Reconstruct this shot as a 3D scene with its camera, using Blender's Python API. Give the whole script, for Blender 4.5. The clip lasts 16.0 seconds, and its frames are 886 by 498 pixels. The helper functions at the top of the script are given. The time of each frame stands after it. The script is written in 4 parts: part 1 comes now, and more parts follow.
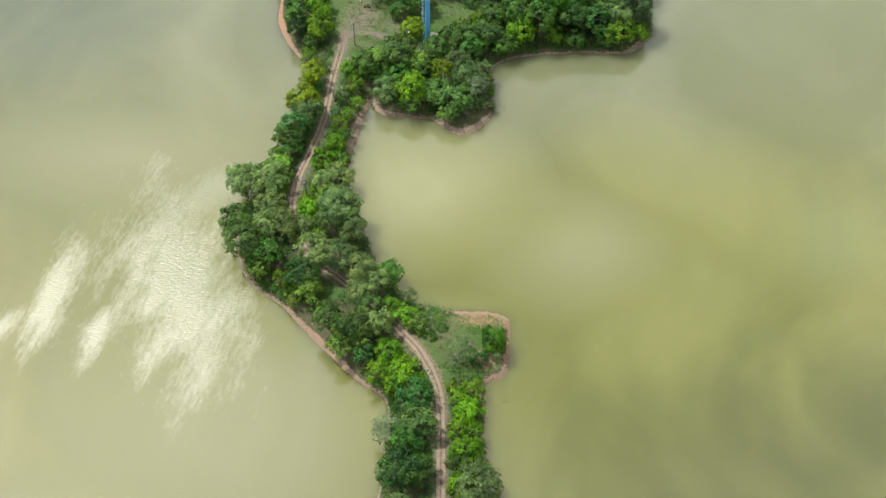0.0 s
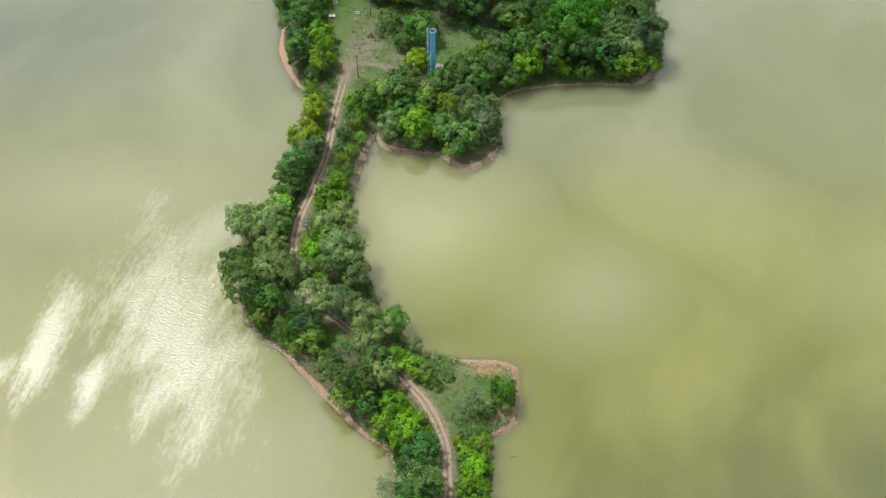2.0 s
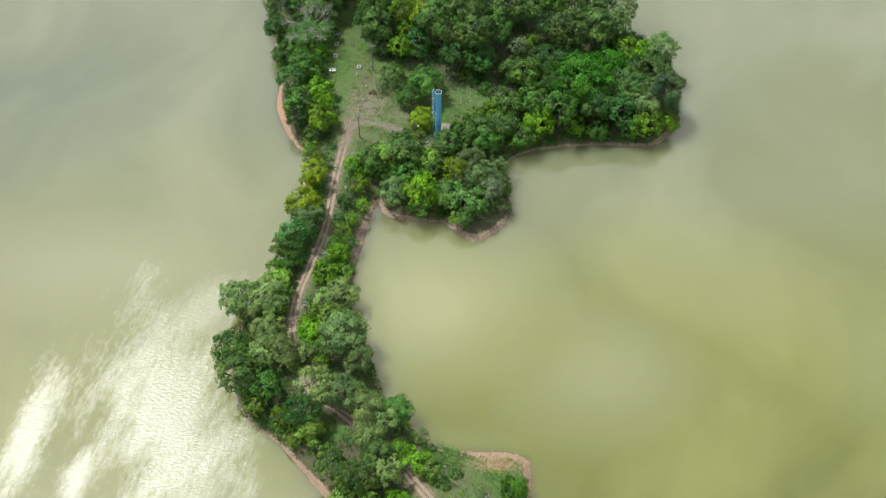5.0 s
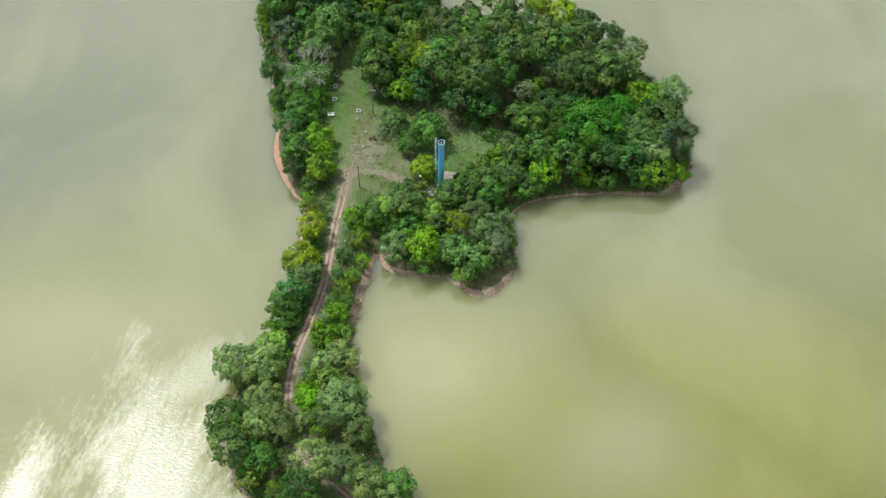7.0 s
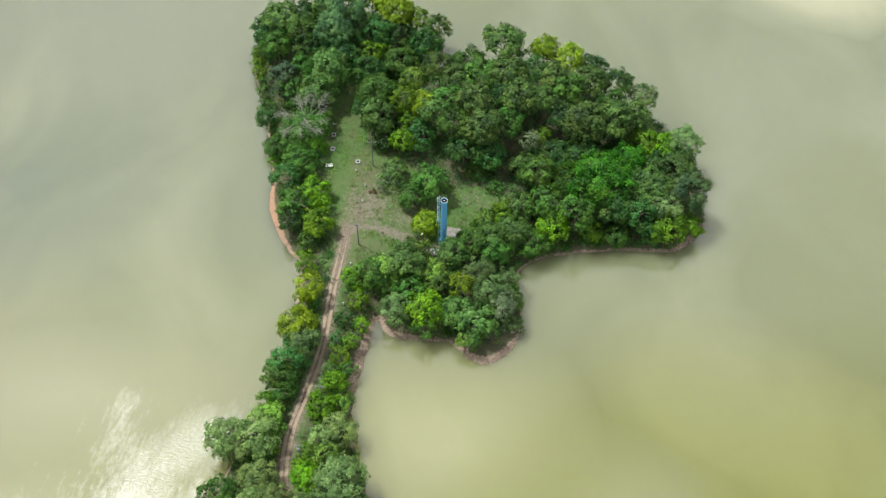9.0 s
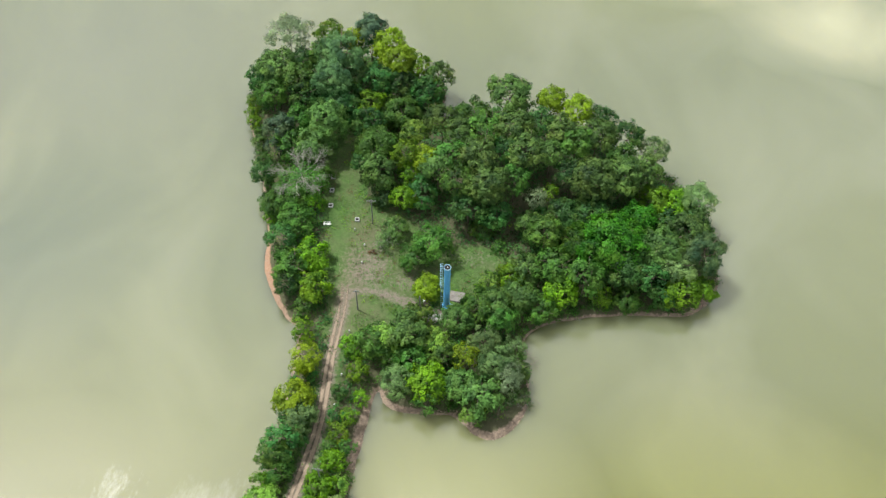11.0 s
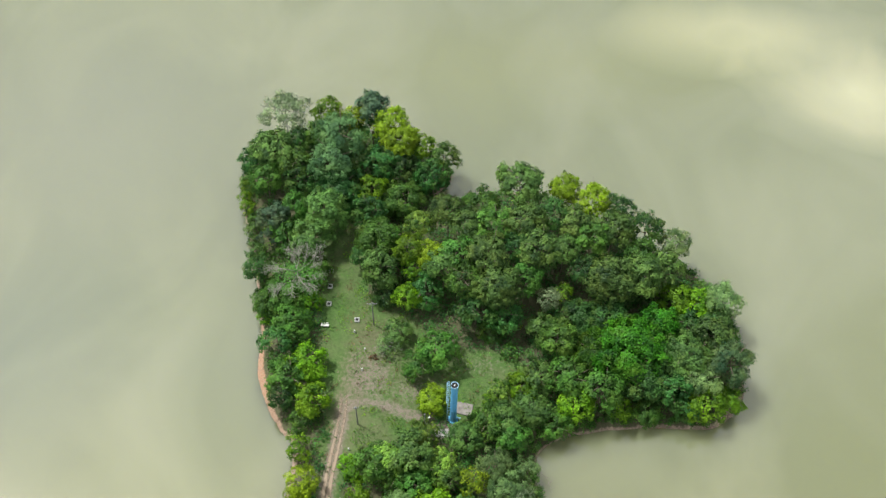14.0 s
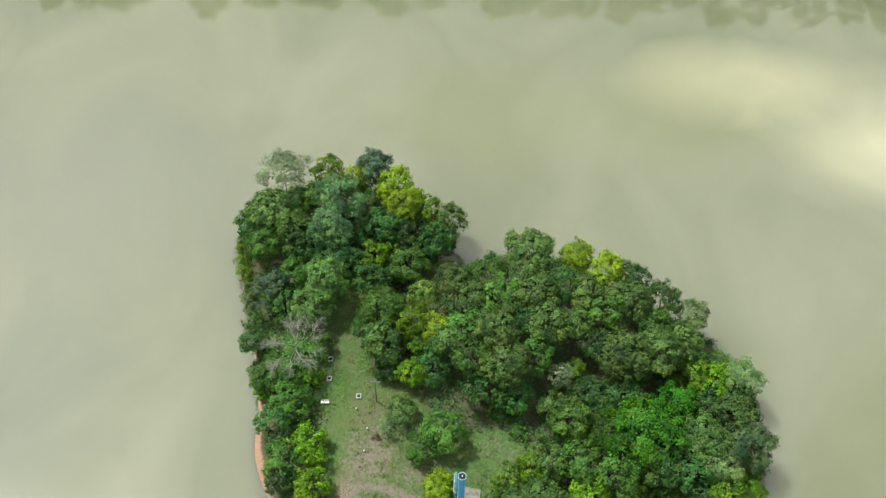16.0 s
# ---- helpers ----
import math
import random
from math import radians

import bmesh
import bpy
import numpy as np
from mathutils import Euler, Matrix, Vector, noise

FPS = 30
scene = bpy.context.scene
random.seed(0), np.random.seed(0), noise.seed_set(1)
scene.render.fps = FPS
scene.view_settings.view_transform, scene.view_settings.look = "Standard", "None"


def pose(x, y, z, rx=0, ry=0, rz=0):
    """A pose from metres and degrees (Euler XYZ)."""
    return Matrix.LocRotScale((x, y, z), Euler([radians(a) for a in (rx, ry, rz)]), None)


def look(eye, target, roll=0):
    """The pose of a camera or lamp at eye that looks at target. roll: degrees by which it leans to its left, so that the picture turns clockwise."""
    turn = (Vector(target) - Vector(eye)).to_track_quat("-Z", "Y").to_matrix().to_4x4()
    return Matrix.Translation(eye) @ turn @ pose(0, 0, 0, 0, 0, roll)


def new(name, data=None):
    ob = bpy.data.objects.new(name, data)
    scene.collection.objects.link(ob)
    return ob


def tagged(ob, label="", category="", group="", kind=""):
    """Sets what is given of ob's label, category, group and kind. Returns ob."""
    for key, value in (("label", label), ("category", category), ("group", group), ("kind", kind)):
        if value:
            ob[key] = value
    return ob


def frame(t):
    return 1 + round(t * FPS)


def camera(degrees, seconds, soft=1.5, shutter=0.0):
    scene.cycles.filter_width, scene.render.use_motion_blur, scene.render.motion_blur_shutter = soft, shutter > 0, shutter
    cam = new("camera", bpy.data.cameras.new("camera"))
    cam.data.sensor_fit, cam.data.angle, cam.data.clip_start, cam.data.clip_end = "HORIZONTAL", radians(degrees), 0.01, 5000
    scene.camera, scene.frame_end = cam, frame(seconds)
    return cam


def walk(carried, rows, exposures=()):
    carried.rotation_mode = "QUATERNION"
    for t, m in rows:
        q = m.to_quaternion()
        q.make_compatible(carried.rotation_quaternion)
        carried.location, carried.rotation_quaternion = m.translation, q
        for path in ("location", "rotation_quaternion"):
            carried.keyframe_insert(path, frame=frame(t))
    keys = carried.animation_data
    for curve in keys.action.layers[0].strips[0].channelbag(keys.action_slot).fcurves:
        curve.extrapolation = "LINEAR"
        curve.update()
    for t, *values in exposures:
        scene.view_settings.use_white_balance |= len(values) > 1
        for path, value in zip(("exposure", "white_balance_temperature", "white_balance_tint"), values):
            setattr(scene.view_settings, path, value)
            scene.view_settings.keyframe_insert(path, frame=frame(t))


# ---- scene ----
cam = camera(48.0, 16.0, soft=1.45)
# seconds, x, y, z, yaw, pitch, roll
PATH = [
    (0.0, 0.00, 0.00, 180.00, -0.000, -53.781, 0.948),
    (1.0, -0.83, 5.84, 180.09, -0.006, -53.830, 0.970),
    (2.0, -1.57, 12.10, 180.20, -0.014, -53.878, 0.993),
    (3.0, -2.22, 18.73, 180.32, -0.023, -53.924, 1.016),
    (4.0, -2.81, 25.72, 180.45, -0.033, -53.968, 1.041),
    (5.0, -3.34, 33.04, 180.59, -0.045, -54.011, 1.065),
    (6.0, -3.83, 40.64, 180.75, -0.059, -54.052, 1.091),
    (7.0, -4.30, 48.51, 180.92, -0.074, -54.091, 1.117),
    (8.0, -4.75, 56.61, 181.10, -0.090, -54.128, 1.144),
    (9.0, -5.20, 64.91, 181.30, -0.108, -54.164, 1.172),
    (10.0, -5.67, 73.38, 181.50, -0.127, -54.198, 1.200),
    (11.0, -6.17, 82.00, 181.73, -0.148, -54.231, 1.229),
    (12.0, -6.71, 90.73, 181.96, -0.171, -54.262, 1.259),
    (13.0, -7.31, 99.54, 182.21, -0.194, -54.291, 1.289),
    (14.0, -7.98, 108.40, 182.47, -0.220, -54.318, 1.321),
    (15.0, -8.73, 117.28, 182.74, -0.247, -54.344, 1.352),
    (16.0, -9.58, 126.15, 183.03, -0.275, -54.368, 1.385),
]
walk(cam, [(t, pose(x, y, z, 0, 0, yaw) @ pose(0, 0, 0, 90 + pitch) @ pose(0, 0, 0, 0, 0, roll)) for t, x, y, z, yaw, pitch, roll in PATH],
     exposures=[(0, -0.05, 6500, 10), (4, -0.04, 6350, 10), (7, -0.02, 6330, 10), (11.5, 0.08, 6330, 10), (16, 0.06, 6450, 10)])

# ---- world, sun ----
SUN_DIR = Vector((-0.39, 0.235, 0.89)).normalized()
world = bpy.data.worlds.new("hazy_sky")
scene.world = world
world.use_nodes = True
wt = world.node_tree
wt.nodes.clear()
w_out = wt.nodes.new("ShaderNodeOutputWorld")
w_bg = wt.nodes.new("ShaderNodeBackground")
w_sky = wt.nodes.new("ShaderNodeTexSky")
w_sky.sky_type = "NISHITA"
w_sky.sun_disc = False
w_sky.sun_elevation = math.asin(SUN_DIR.z)
w_sky.sun_rotation = math.atan2(SUN_DIR.x, SUN_DIR.y)
w_sky.dust_density = 3.0
w_bg.inputs["Strength"].default_value = 0.095
# broken bright cloud over the blue
w_co = wt.nodes.new("ShaderNodeTexCoord")
w_noise = wt.nodes.new("ShaderNodeTexNoise")
w_noise.inputs["Scale"].default_value = 2.2
w_noise.inputs["Detail"].default_value = 6.0
w_noise.inputs["Distortion"].default_value = 0.4
w_ramp = wt.nodes.new("ShaderNodeValToRGB")
w_ramp.color_ramp.elements[0].position, w_ramp.color_ramp.elements[1].position = 0.36, 0.62
w_ramp.color_ramp.elements[0].color = (0.25, 0.25, 0.25, 1)
w_mix = wt.nodes.new("ShaderNodeMix")
w_mix.data_type = "RGBA"
w_mix.inputs[7].default_value = (8.6, 8.7, 8.5, 1)
wt.links.new(w_co.outputs["Generated"], w_noise.inputs["Vector"])
wt.links.new(w_noise.outputs[0], w_ramp.inputs[0])
wt.links.new(w_ramp.outputs[0], w_mix.inputs[0])
wt.links.new(w_sky.outputs[0], w_mix.inputs[6])
# the thin cloud glows around the sun
w_dot = wt.nodes.new("ShaderNodeVectorMath")
w_dot.operation = "DOT_PRODUCT"
w_dot.inputs[1].default_value = SUN_DIR
w_clamp = wt.nodes.new("ShaderNodeMath")
w_clamp.operation = "MAXIMUM"
w_clamp.inputs[1].default_value = 0.0
w_pow = wt.nodes.new("ShaderNodeMath")
w_pow.operation = "POWER"
w_pow.inputs[1].default_value = 14.0
w_glow = wt.nodes.new("ShaderNodeMix")
w_glow.data_type, w_glow.blend_type = "RGBA", "ADD"
w_glow.inputs[7].default_value = (5.0, 5.0, 5.0, 1)
wt.links.new(w_co.outputs["Generated"], w_dot.inputs[0])
wt.links.new(w_dot.outputs["Value"], w_clamp.inputs[0])
wt.links.new(w_clamp.outputs[0], w_pow.inputs[0])
wt.links.new(w_pow.outputs[0], w_glow.inputs[0])
wt.links.new(w_mix.outputs[2], w_glow.inputs[6])
wt.links.new(w_glow.outputs[2], w_bg.inputs["Color"])
wt.links.new(w_bg.outputs[0], w_out.inputs["Surface"])

sun_data = bpy.data.lights.new("sun", "SUN")
sun_data.energy = 4.5
sun_data.angle = radians(5.0)
sun_data.color = (1.0, 0.98, 0.945)
sun = new("sun", sun_data)
sun.matrix_world = look(SUN_DIR * 400, (0, 0, 0))
scene.view_settings.exposure = 0.0


# ---- materials ----
def mat(name, rough=0.8):
    m = bpy.data.materials.new(name)
    m.use_nodes = True
    bsdf = m.node_tree.nodes["Principled BSDF"]
    bsdf.inputs["Roughness"].default_value = rough
    return m, m.node_tree, bsdf


def nd(nt, kind, **values):
    n = nt.nodes.new(kind)
    for key, value in values.items():
        n.inputs[key.replace("_", " ")].default_value = value
    return n


def noise_tex(nt, coords, scale, detail=4.0, rough=0.55, distortion=0.0):
    n = nd(nt, "ShaderNodeTexNoise", Scale=scale, Detail=detail, Roughness=rough, Distortion=distortion)
    nt.links.new(coords, n.inputs["Vector"])
    return n.outputs[0]


def ramp(nt, value, stops):
    n = nt.nodes.new("ShaderNodeValToRGB")
    el = n.color_ramp.elements
    while len(el) < len(stops):
        el.new(0.5)
    for e, (at, c) in zip(el, stops):
        e.position, e.color = at, (*c, 1) if len(c) == 3 else c
    nt.links.new(value, n.inputs[0])
    return n.outputs[0]


def grey(v):
    return (v, v, v)


def mix(nt, fac, a, b, mode="MIX"):
    n = nt.nodes.new("ShaderNodeMix")
    n.data_type, n.blend_type = "RGBA", mode
    for socket, value in ((n.inputs[0], fac), (n.inputs[6], a), (n.inputs[7], b)):
        if isinstance(value, (int, float)):
            socket.default_value = value
        elif isinstance(value, tuple):
            socket.default_value = (*value, 1)
        else:
            nt.links.new(value, socket)
    return n.outputs[2]


def maths(nt, op, a, b=0.0):
    n = nt.nodes.new("ShaderNodeMath")
    n.operation = op
    for socket, value in zip(n.inputs, (a, b)):
        if isinstance(value, (int, float)):
            socket.default_value = value
        else:
            nt.links.new(value, socket)
    return n.outputs[0]


def bump(nt, bsdf, height, strength, distance):
    n = nd(nt, "ShaderNodeBump", Strength=strength, Distance=distance)
    nt.links.new(height, n.inputs["Height"])
    nt.links.new(n.outputs[0], bsdf.inputs["Normal"])


def position(nt):
    return nt.nodes.new("ShaderNodeNewGeometry").outputs["Position"]


def object_coords(nt):
    return nt.nodes.new("ShaderNodeTexCoord").outputs["Object"]


def attribute(nt, name):
    n = nt.nodes.new("ShaderNodeAttribute")
    n.attribute_name = name
    return n.outputs["Fac"]


def plain(name, colour, rough=0.8, metal=0.0, vary=0.25, scale=3.0, bumpy=0.0):
    """A painted, cast or weathered surface: colour with stains at two sizes."""
    m, nt, b = mat(name, rough)
    b.inputs["Metallic"].default_value = metal
    co = object_coords(nt)
    coarse = noise_tex(nt, co, scale, 5, 0.6)
    fine = noise_tex(nt, co, scale * 9, 3, 0.6)
    dark = tuple(c * (1 - vary) for c in colour)
    light = tuple(min(1.0, c * (1 + vary)) for c in colour)
    c1 = ramp(nt, coarse, [(0.3, dark), (0.7, light)])
    nt.links.new(mix(nt, 0.35, c1, ramp(nt, fine, [(0.3, dark), (0.75, light)])), b.inputs["Base Color"])
    if bumpy:
        bump(nt, b, fine, bumpy, 0.02)
    return m


def leaf_material(name, deep, lit, rough=0.58):
    """Foliage: every plant, every bough and every leaf a little different."""
    m, nt, b = mat(name, rough)
    geo = nt.nodes.new("ShaderNodeNewGeometry")
    info = nt.nodes.new("ShaderNodeObjectInfo")
    co = object_coords(nt)
    boughs = noise_tex(nt, co, 0.55, 2, 0.5)
    fac = maths(nt, "ADD", maths(nt, "MULTIPLY", boughs, 0.6), maths(nt, "MULTIPLY", geo.outputs["Random Per Island"], 0.22))
    fac = maths(nt, "ADD", fac, maths(nt, "MULTIPLY", info.outputs["Random"], 0.30))
    fac = maths(nt, "ADD", fac, maths(nt, "MULTIPLY", attribute(nt, "sprig"), 0.75))
    fac = maths(nt, "MULTIPLY", fac, 0.72)
    base = ramp(nt, fac, [(0.36, deep), (0.70, tuple(0.55 * a + 0.45 * c for a, c in zip(deep, lit))), (0.96, tuple(1.08 * c for c in lit))])
    # some boughs carry young or dry yellowish leaves
    young = ramp(nt, noise_tex(nt, co, 0.34, 4, 0.7), [(0.47, grey(0)), (0.68, grey(0.6))])
    base = mix(nt, young, base, tuple(0.55 * c + 0.45 * y for c, y in zip(lit, (0.22, 0.28, 0.05))))
    hue = nd(nt, "ShaderNodeHueSaturation", Saturation=1.04, Value=0.97)
    # some plants are paler or darker than their neighbours
    own = maths(nt, "FRACT", maths(nt, "MULTIPLY", info.outputs["Random"], 7.31))
    nt.links.new(maths(nt, "ADD", 0.80, maths(nt, "MULTIPLY", own, 0.42)), hue.inputs["Value"])
    nt.links.new(maths(nt, "ADD", 0.479, maths(nt, "MULTIPLY", info.outputs["Random"], 0.03)), hue.inputs["Hue"])
    nt.links.new(base, hue.inputs["Color"])
    nt.links.new(hue.outputs[0], b.inputs["Base Color"])
    b.inputs["Specular IOR Level"].default_value = 0.24
    back = nt.nodes.new("ShaderNodeBsdfTranslucent")
    nt.links.new(mix(nt, 0.5, hue.outputs[0], tuple(min(1, c * 1.5) for c in lit)), back.inputs["Color"])
    blend = nd(nt, "ShaderNodeMixShader", Fac=0.18)
    nt.links.new(b.outputs[0], blend.inputs[1])
    nt.links.new(back.outputs[0], blend.inputs[2])
    nt.links.new(blend.outputs[0], nt.nodes["Material Output"].inputs["Surface"])
    return m


LEAVES = {
    "dark": leaf_material("leaf_dark_green", (0.006, 0.028, 0.008), (0.055, 0.180, 0.038)),
    "mid": leaf_material("leaf_mid_green", (0.008, 0.036, 0.007), (0.100, 0.262, 0.042)),
    "olive": leaf_material("leaf_olive_green", (0.010, 0.038, 0.010), (0.130, 0.260, 0.060)),
    "pale": leaf_material("leaf_pale_grey_green", (0.045, 0.078, 0.036), (0.270, 0.365, 0.185)),
    "sage": leaf_material("leaf_grey_green", (0.019, 0.058, 0.020), (0.190, 0.312, 0.102)),
    # sage made brighter: the causeway's stronger sun is put into the leaf colour
    "silver": leaf_material("leaf_sunlit_grey_green", (0.034, 0.088, 0.026), (0.300, 0.450, 0.140)),
    # mid made brighter, partly for the same sunlight, partly lighter leaves
    "fresh": leaf_material("leaf_light_sunlit_green", (0.019, 0.076, 0.014), (0.225, 0.400, 0.062)),
    "dusk": leaf_material("leaf_blue_green", (0.010, 0.032, 0.017), (0.082, 0.152, 0.084)),
    "lush": leaf_material("leaf_fresh_green", (0.016, 0.066, 0.006), (0.170, 0.370, 0.020)),
    "vivid": leaf_material("leaf_vivid_green", (0.008, 0.054, 0.006), (0.064, 0.262, 0.018)),
    "lime": leaf_material("leaf_yellow_green", (0.050, 0.110, 0.006), (0.285, 0.460, 0.030)),
    "teal": leaf_material("leaf_teal_green", (0.014, 0.058, 0.026), (0.150, 0.290, 0.102)),
    "rust": leaf_material("leaf_dry_red_brown", (0.056, 0.032, 0.018), (0.187, 0.110, 0.061)),
}
BARK = plain("bark_grey_brown", (0.17, 0.14, 0.10), 0.9, vary=0.4, scale=1.5, bumpy=0.5)
PALE_BARK = plain("bark_pale_dead", (0.25, 0.25, 0.20), 0.9, vary=0.3, scale=1.5, bumpy=0.4)


# sky reflections and cloud light painted over the silt and algae colour: x, y, half width, half length, how dense,
# colour
SKY_TINTS = [
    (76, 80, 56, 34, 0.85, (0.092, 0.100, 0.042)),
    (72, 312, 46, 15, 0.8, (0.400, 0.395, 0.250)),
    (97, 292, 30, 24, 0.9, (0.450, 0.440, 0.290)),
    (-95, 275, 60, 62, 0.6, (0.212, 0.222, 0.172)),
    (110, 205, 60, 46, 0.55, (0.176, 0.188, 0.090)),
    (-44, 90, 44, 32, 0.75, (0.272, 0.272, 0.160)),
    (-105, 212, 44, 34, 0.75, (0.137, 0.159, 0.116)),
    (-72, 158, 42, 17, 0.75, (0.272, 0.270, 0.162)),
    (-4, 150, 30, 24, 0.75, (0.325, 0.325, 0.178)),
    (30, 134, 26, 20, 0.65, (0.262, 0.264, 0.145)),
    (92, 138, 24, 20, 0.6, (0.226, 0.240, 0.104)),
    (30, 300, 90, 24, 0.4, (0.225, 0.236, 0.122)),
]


# ruffled patches: x, y, half length, half width, turn in degrees, strength
GUSTS = [
    (-57, 122, 32, 17, 112, 1.0), (-84, 119, 17, 5.5, 85, 0.95), (-72.5, 108, 9, 3.6, 77, 0.9), (-93, 109, 9, 4, 60, 0.8), (-54, 146, 15, 8, 40, 0.6),
]


def water_material():
    m, nt, b = mat("silty_green_water", 0.1)
    p = position(nt)
    flat = nd(nt, "ShaderNodeMapping", Scale=(1.0, 0.7, 0.0))
    nt.links.new(p, flat.inputs["Vector"])
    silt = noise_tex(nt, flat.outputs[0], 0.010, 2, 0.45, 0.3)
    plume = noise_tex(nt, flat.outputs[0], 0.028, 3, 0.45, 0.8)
    # algae-green in the bay beside the causeway, silt in the open water, greyed to stand for sky reflection
    bay = nd(nt, "ShaderNodeMapping", Location=(-0.38, -1.95, 0.0), Scale=(0.0100, 0.0165, 0.0))
    nt.links.new(p, bay.inputs["Vector"])
    away = nt.nodes.new("ShaderNodeVectorMath")
    away.operation = "LENGTH"
    nt.links.new(bay.outputs[0], away.inputs[0])
    algae = ramp(nt, maths(nt, "ADD", away.outputs["Value"], maths(nt, "MULTIPLY", maths(nt, "SUBTRACT", silt, 0.5), 1.3)),
                 [(0.45, grey(1)), (1.0, grey(0))])
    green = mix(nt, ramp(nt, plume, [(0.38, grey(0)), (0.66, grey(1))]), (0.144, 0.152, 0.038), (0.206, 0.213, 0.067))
    # grey-blue of the reflected sky, painted in more strongly toward the north
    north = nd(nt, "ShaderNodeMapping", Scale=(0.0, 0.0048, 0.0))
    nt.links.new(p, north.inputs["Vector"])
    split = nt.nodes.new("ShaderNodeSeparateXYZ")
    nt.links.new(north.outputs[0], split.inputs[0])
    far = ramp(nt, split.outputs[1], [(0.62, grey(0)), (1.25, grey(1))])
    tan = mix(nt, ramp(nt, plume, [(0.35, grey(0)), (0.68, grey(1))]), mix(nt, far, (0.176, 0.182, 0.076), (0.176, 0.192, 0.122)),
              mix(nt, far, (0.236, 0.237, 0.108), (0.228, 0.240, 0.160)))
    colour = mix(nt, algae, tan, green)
    # soft ellipses mix bright sky sheen and cloud shade into the base colour
    for x, y, rx, ry, strength, tone in SKY_TINTS:
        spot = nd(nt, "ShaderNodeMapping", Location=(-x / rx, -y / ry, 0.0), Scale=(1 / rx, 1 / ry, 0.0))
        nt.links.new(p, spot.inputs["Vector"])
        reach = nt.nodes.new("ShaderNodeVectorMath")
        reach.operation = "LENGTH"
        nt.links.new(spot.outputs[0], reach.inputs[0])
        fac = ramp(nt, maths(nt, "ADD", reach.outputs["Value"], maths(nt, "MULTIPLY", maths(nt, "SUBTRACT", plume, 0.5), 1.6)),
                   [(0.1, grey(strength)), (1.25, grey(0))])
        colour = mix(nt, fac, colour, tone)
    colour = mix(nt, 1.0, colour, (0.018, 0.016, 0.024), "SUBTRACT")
    # a breeze ruffles patches of the water west of the causeway; elsewhere it lies nearly glassy
    grain = nd(nt, "ShaderNodeMapping")
    grain.vector_type = "TEXTURE"
    grain.inputs["Rotation"].default_value = (0, 0, radians(76))
    grain.inputs["Scale"].default_value = (2.6, 1, 1)
    nt.links.new(p, grain.inputs["Vector"])
    torn = noise_tex(nt, grain.outputs[0], 0.16, 4, 0.6)
    feather = noise_tex(nt, grain.outputs[0], 1.1, 5, 0.8)
    rag = maths(nt, "ADD", maths(nt, "MULTIPLY", maths(nt, "SUBTRACT", torn, 0.5), 1.7), maths(nt, "MULTIPLY", maths(nt, "SUBTRACT", feather, 0.5), 1.6))
    breeze = 0.0
    for x, y, long, wide, turn, strength in GUSTS:
        gust = nd(nt, "ShaderNodeMapping")
        gust.vector_type = "TEXTURE"
        gust.inputs["Location"].default_value = (x, y, 0)
        gust.inputs["Rotation"].default_value = (0, 0, radians(turn))
        gust.inputs["Scale"].default_value = (long, wide, 1)
        nt.links.new(p, gust.inputs["Vector"])
        reach = nt.nodes.new("ShaderNodeVectorMath")
        reach.operation = "LENGTH"
        nt.links.new(gust.outputs[0], reach.inputs[0])
        here = ramp(nt, maths(nt, "ADD", reach.outputs["Value"], rag), [(0.30, grey(strength)), (1.30, grey(0))])
        breeze = maths(nt, "MAXIMUM", here, breeze)
    wavelets = nd(nt, "ShaderNodeMapping", Scale=(0.42, 1.0, 1.0), Rotation=(0, 0, 0.12))
    nt.links.new(p, wavelets.inputs["Vector"])
    ripples = noise_tex(nt, wavelets.outputs[0], 2.6, 4, 0.65, 0.3)
    b.inputs["Roughness"].default_value = 0.05
    b.inputs["IOR"].default_value = 2.05
    ruffled = nt.nodes.new("ShaderNodeBsdfPrincipled")
    ruffled.inputs["Roughness"].default_value = 0.34
    ruffled.inputs["IOR"].default_value = 1.92
    for shader, strength in ((b, 0.045), (ruffled, 0.8)):
        bp = nd(nt, "ShaderNodeBump", Distance=0.135, Strength=strength)
        nt.links.new(ripples, bp.inputs["Height"])
        nt.links.new(bp.outputs[0], shader.inputs["Normal"])
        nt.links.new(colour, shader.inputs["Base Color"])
        shader.subsurface_method = "BURLEY"
        shader.inputs["Subsurface Weight"].default_value = 1.0
        shader.inputs["Subsurface Radius"].default_value = (1.0, 0.95, 0.7)
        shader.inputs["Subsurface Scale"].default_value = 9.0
    blend = nt.nodes.new("ShaderNodeMixShader")
    nt.links.new(breeze, blend.inputs[0])
    nt.links.new(b.outputs[0], blend.inputs[1])
    nt.links.new(ruffled.outputs[0], blend.inputs[2])
    nt.links.new(blend.outputs[0], nt.nodes["Material Output"].inputs["Surface"])
    return m


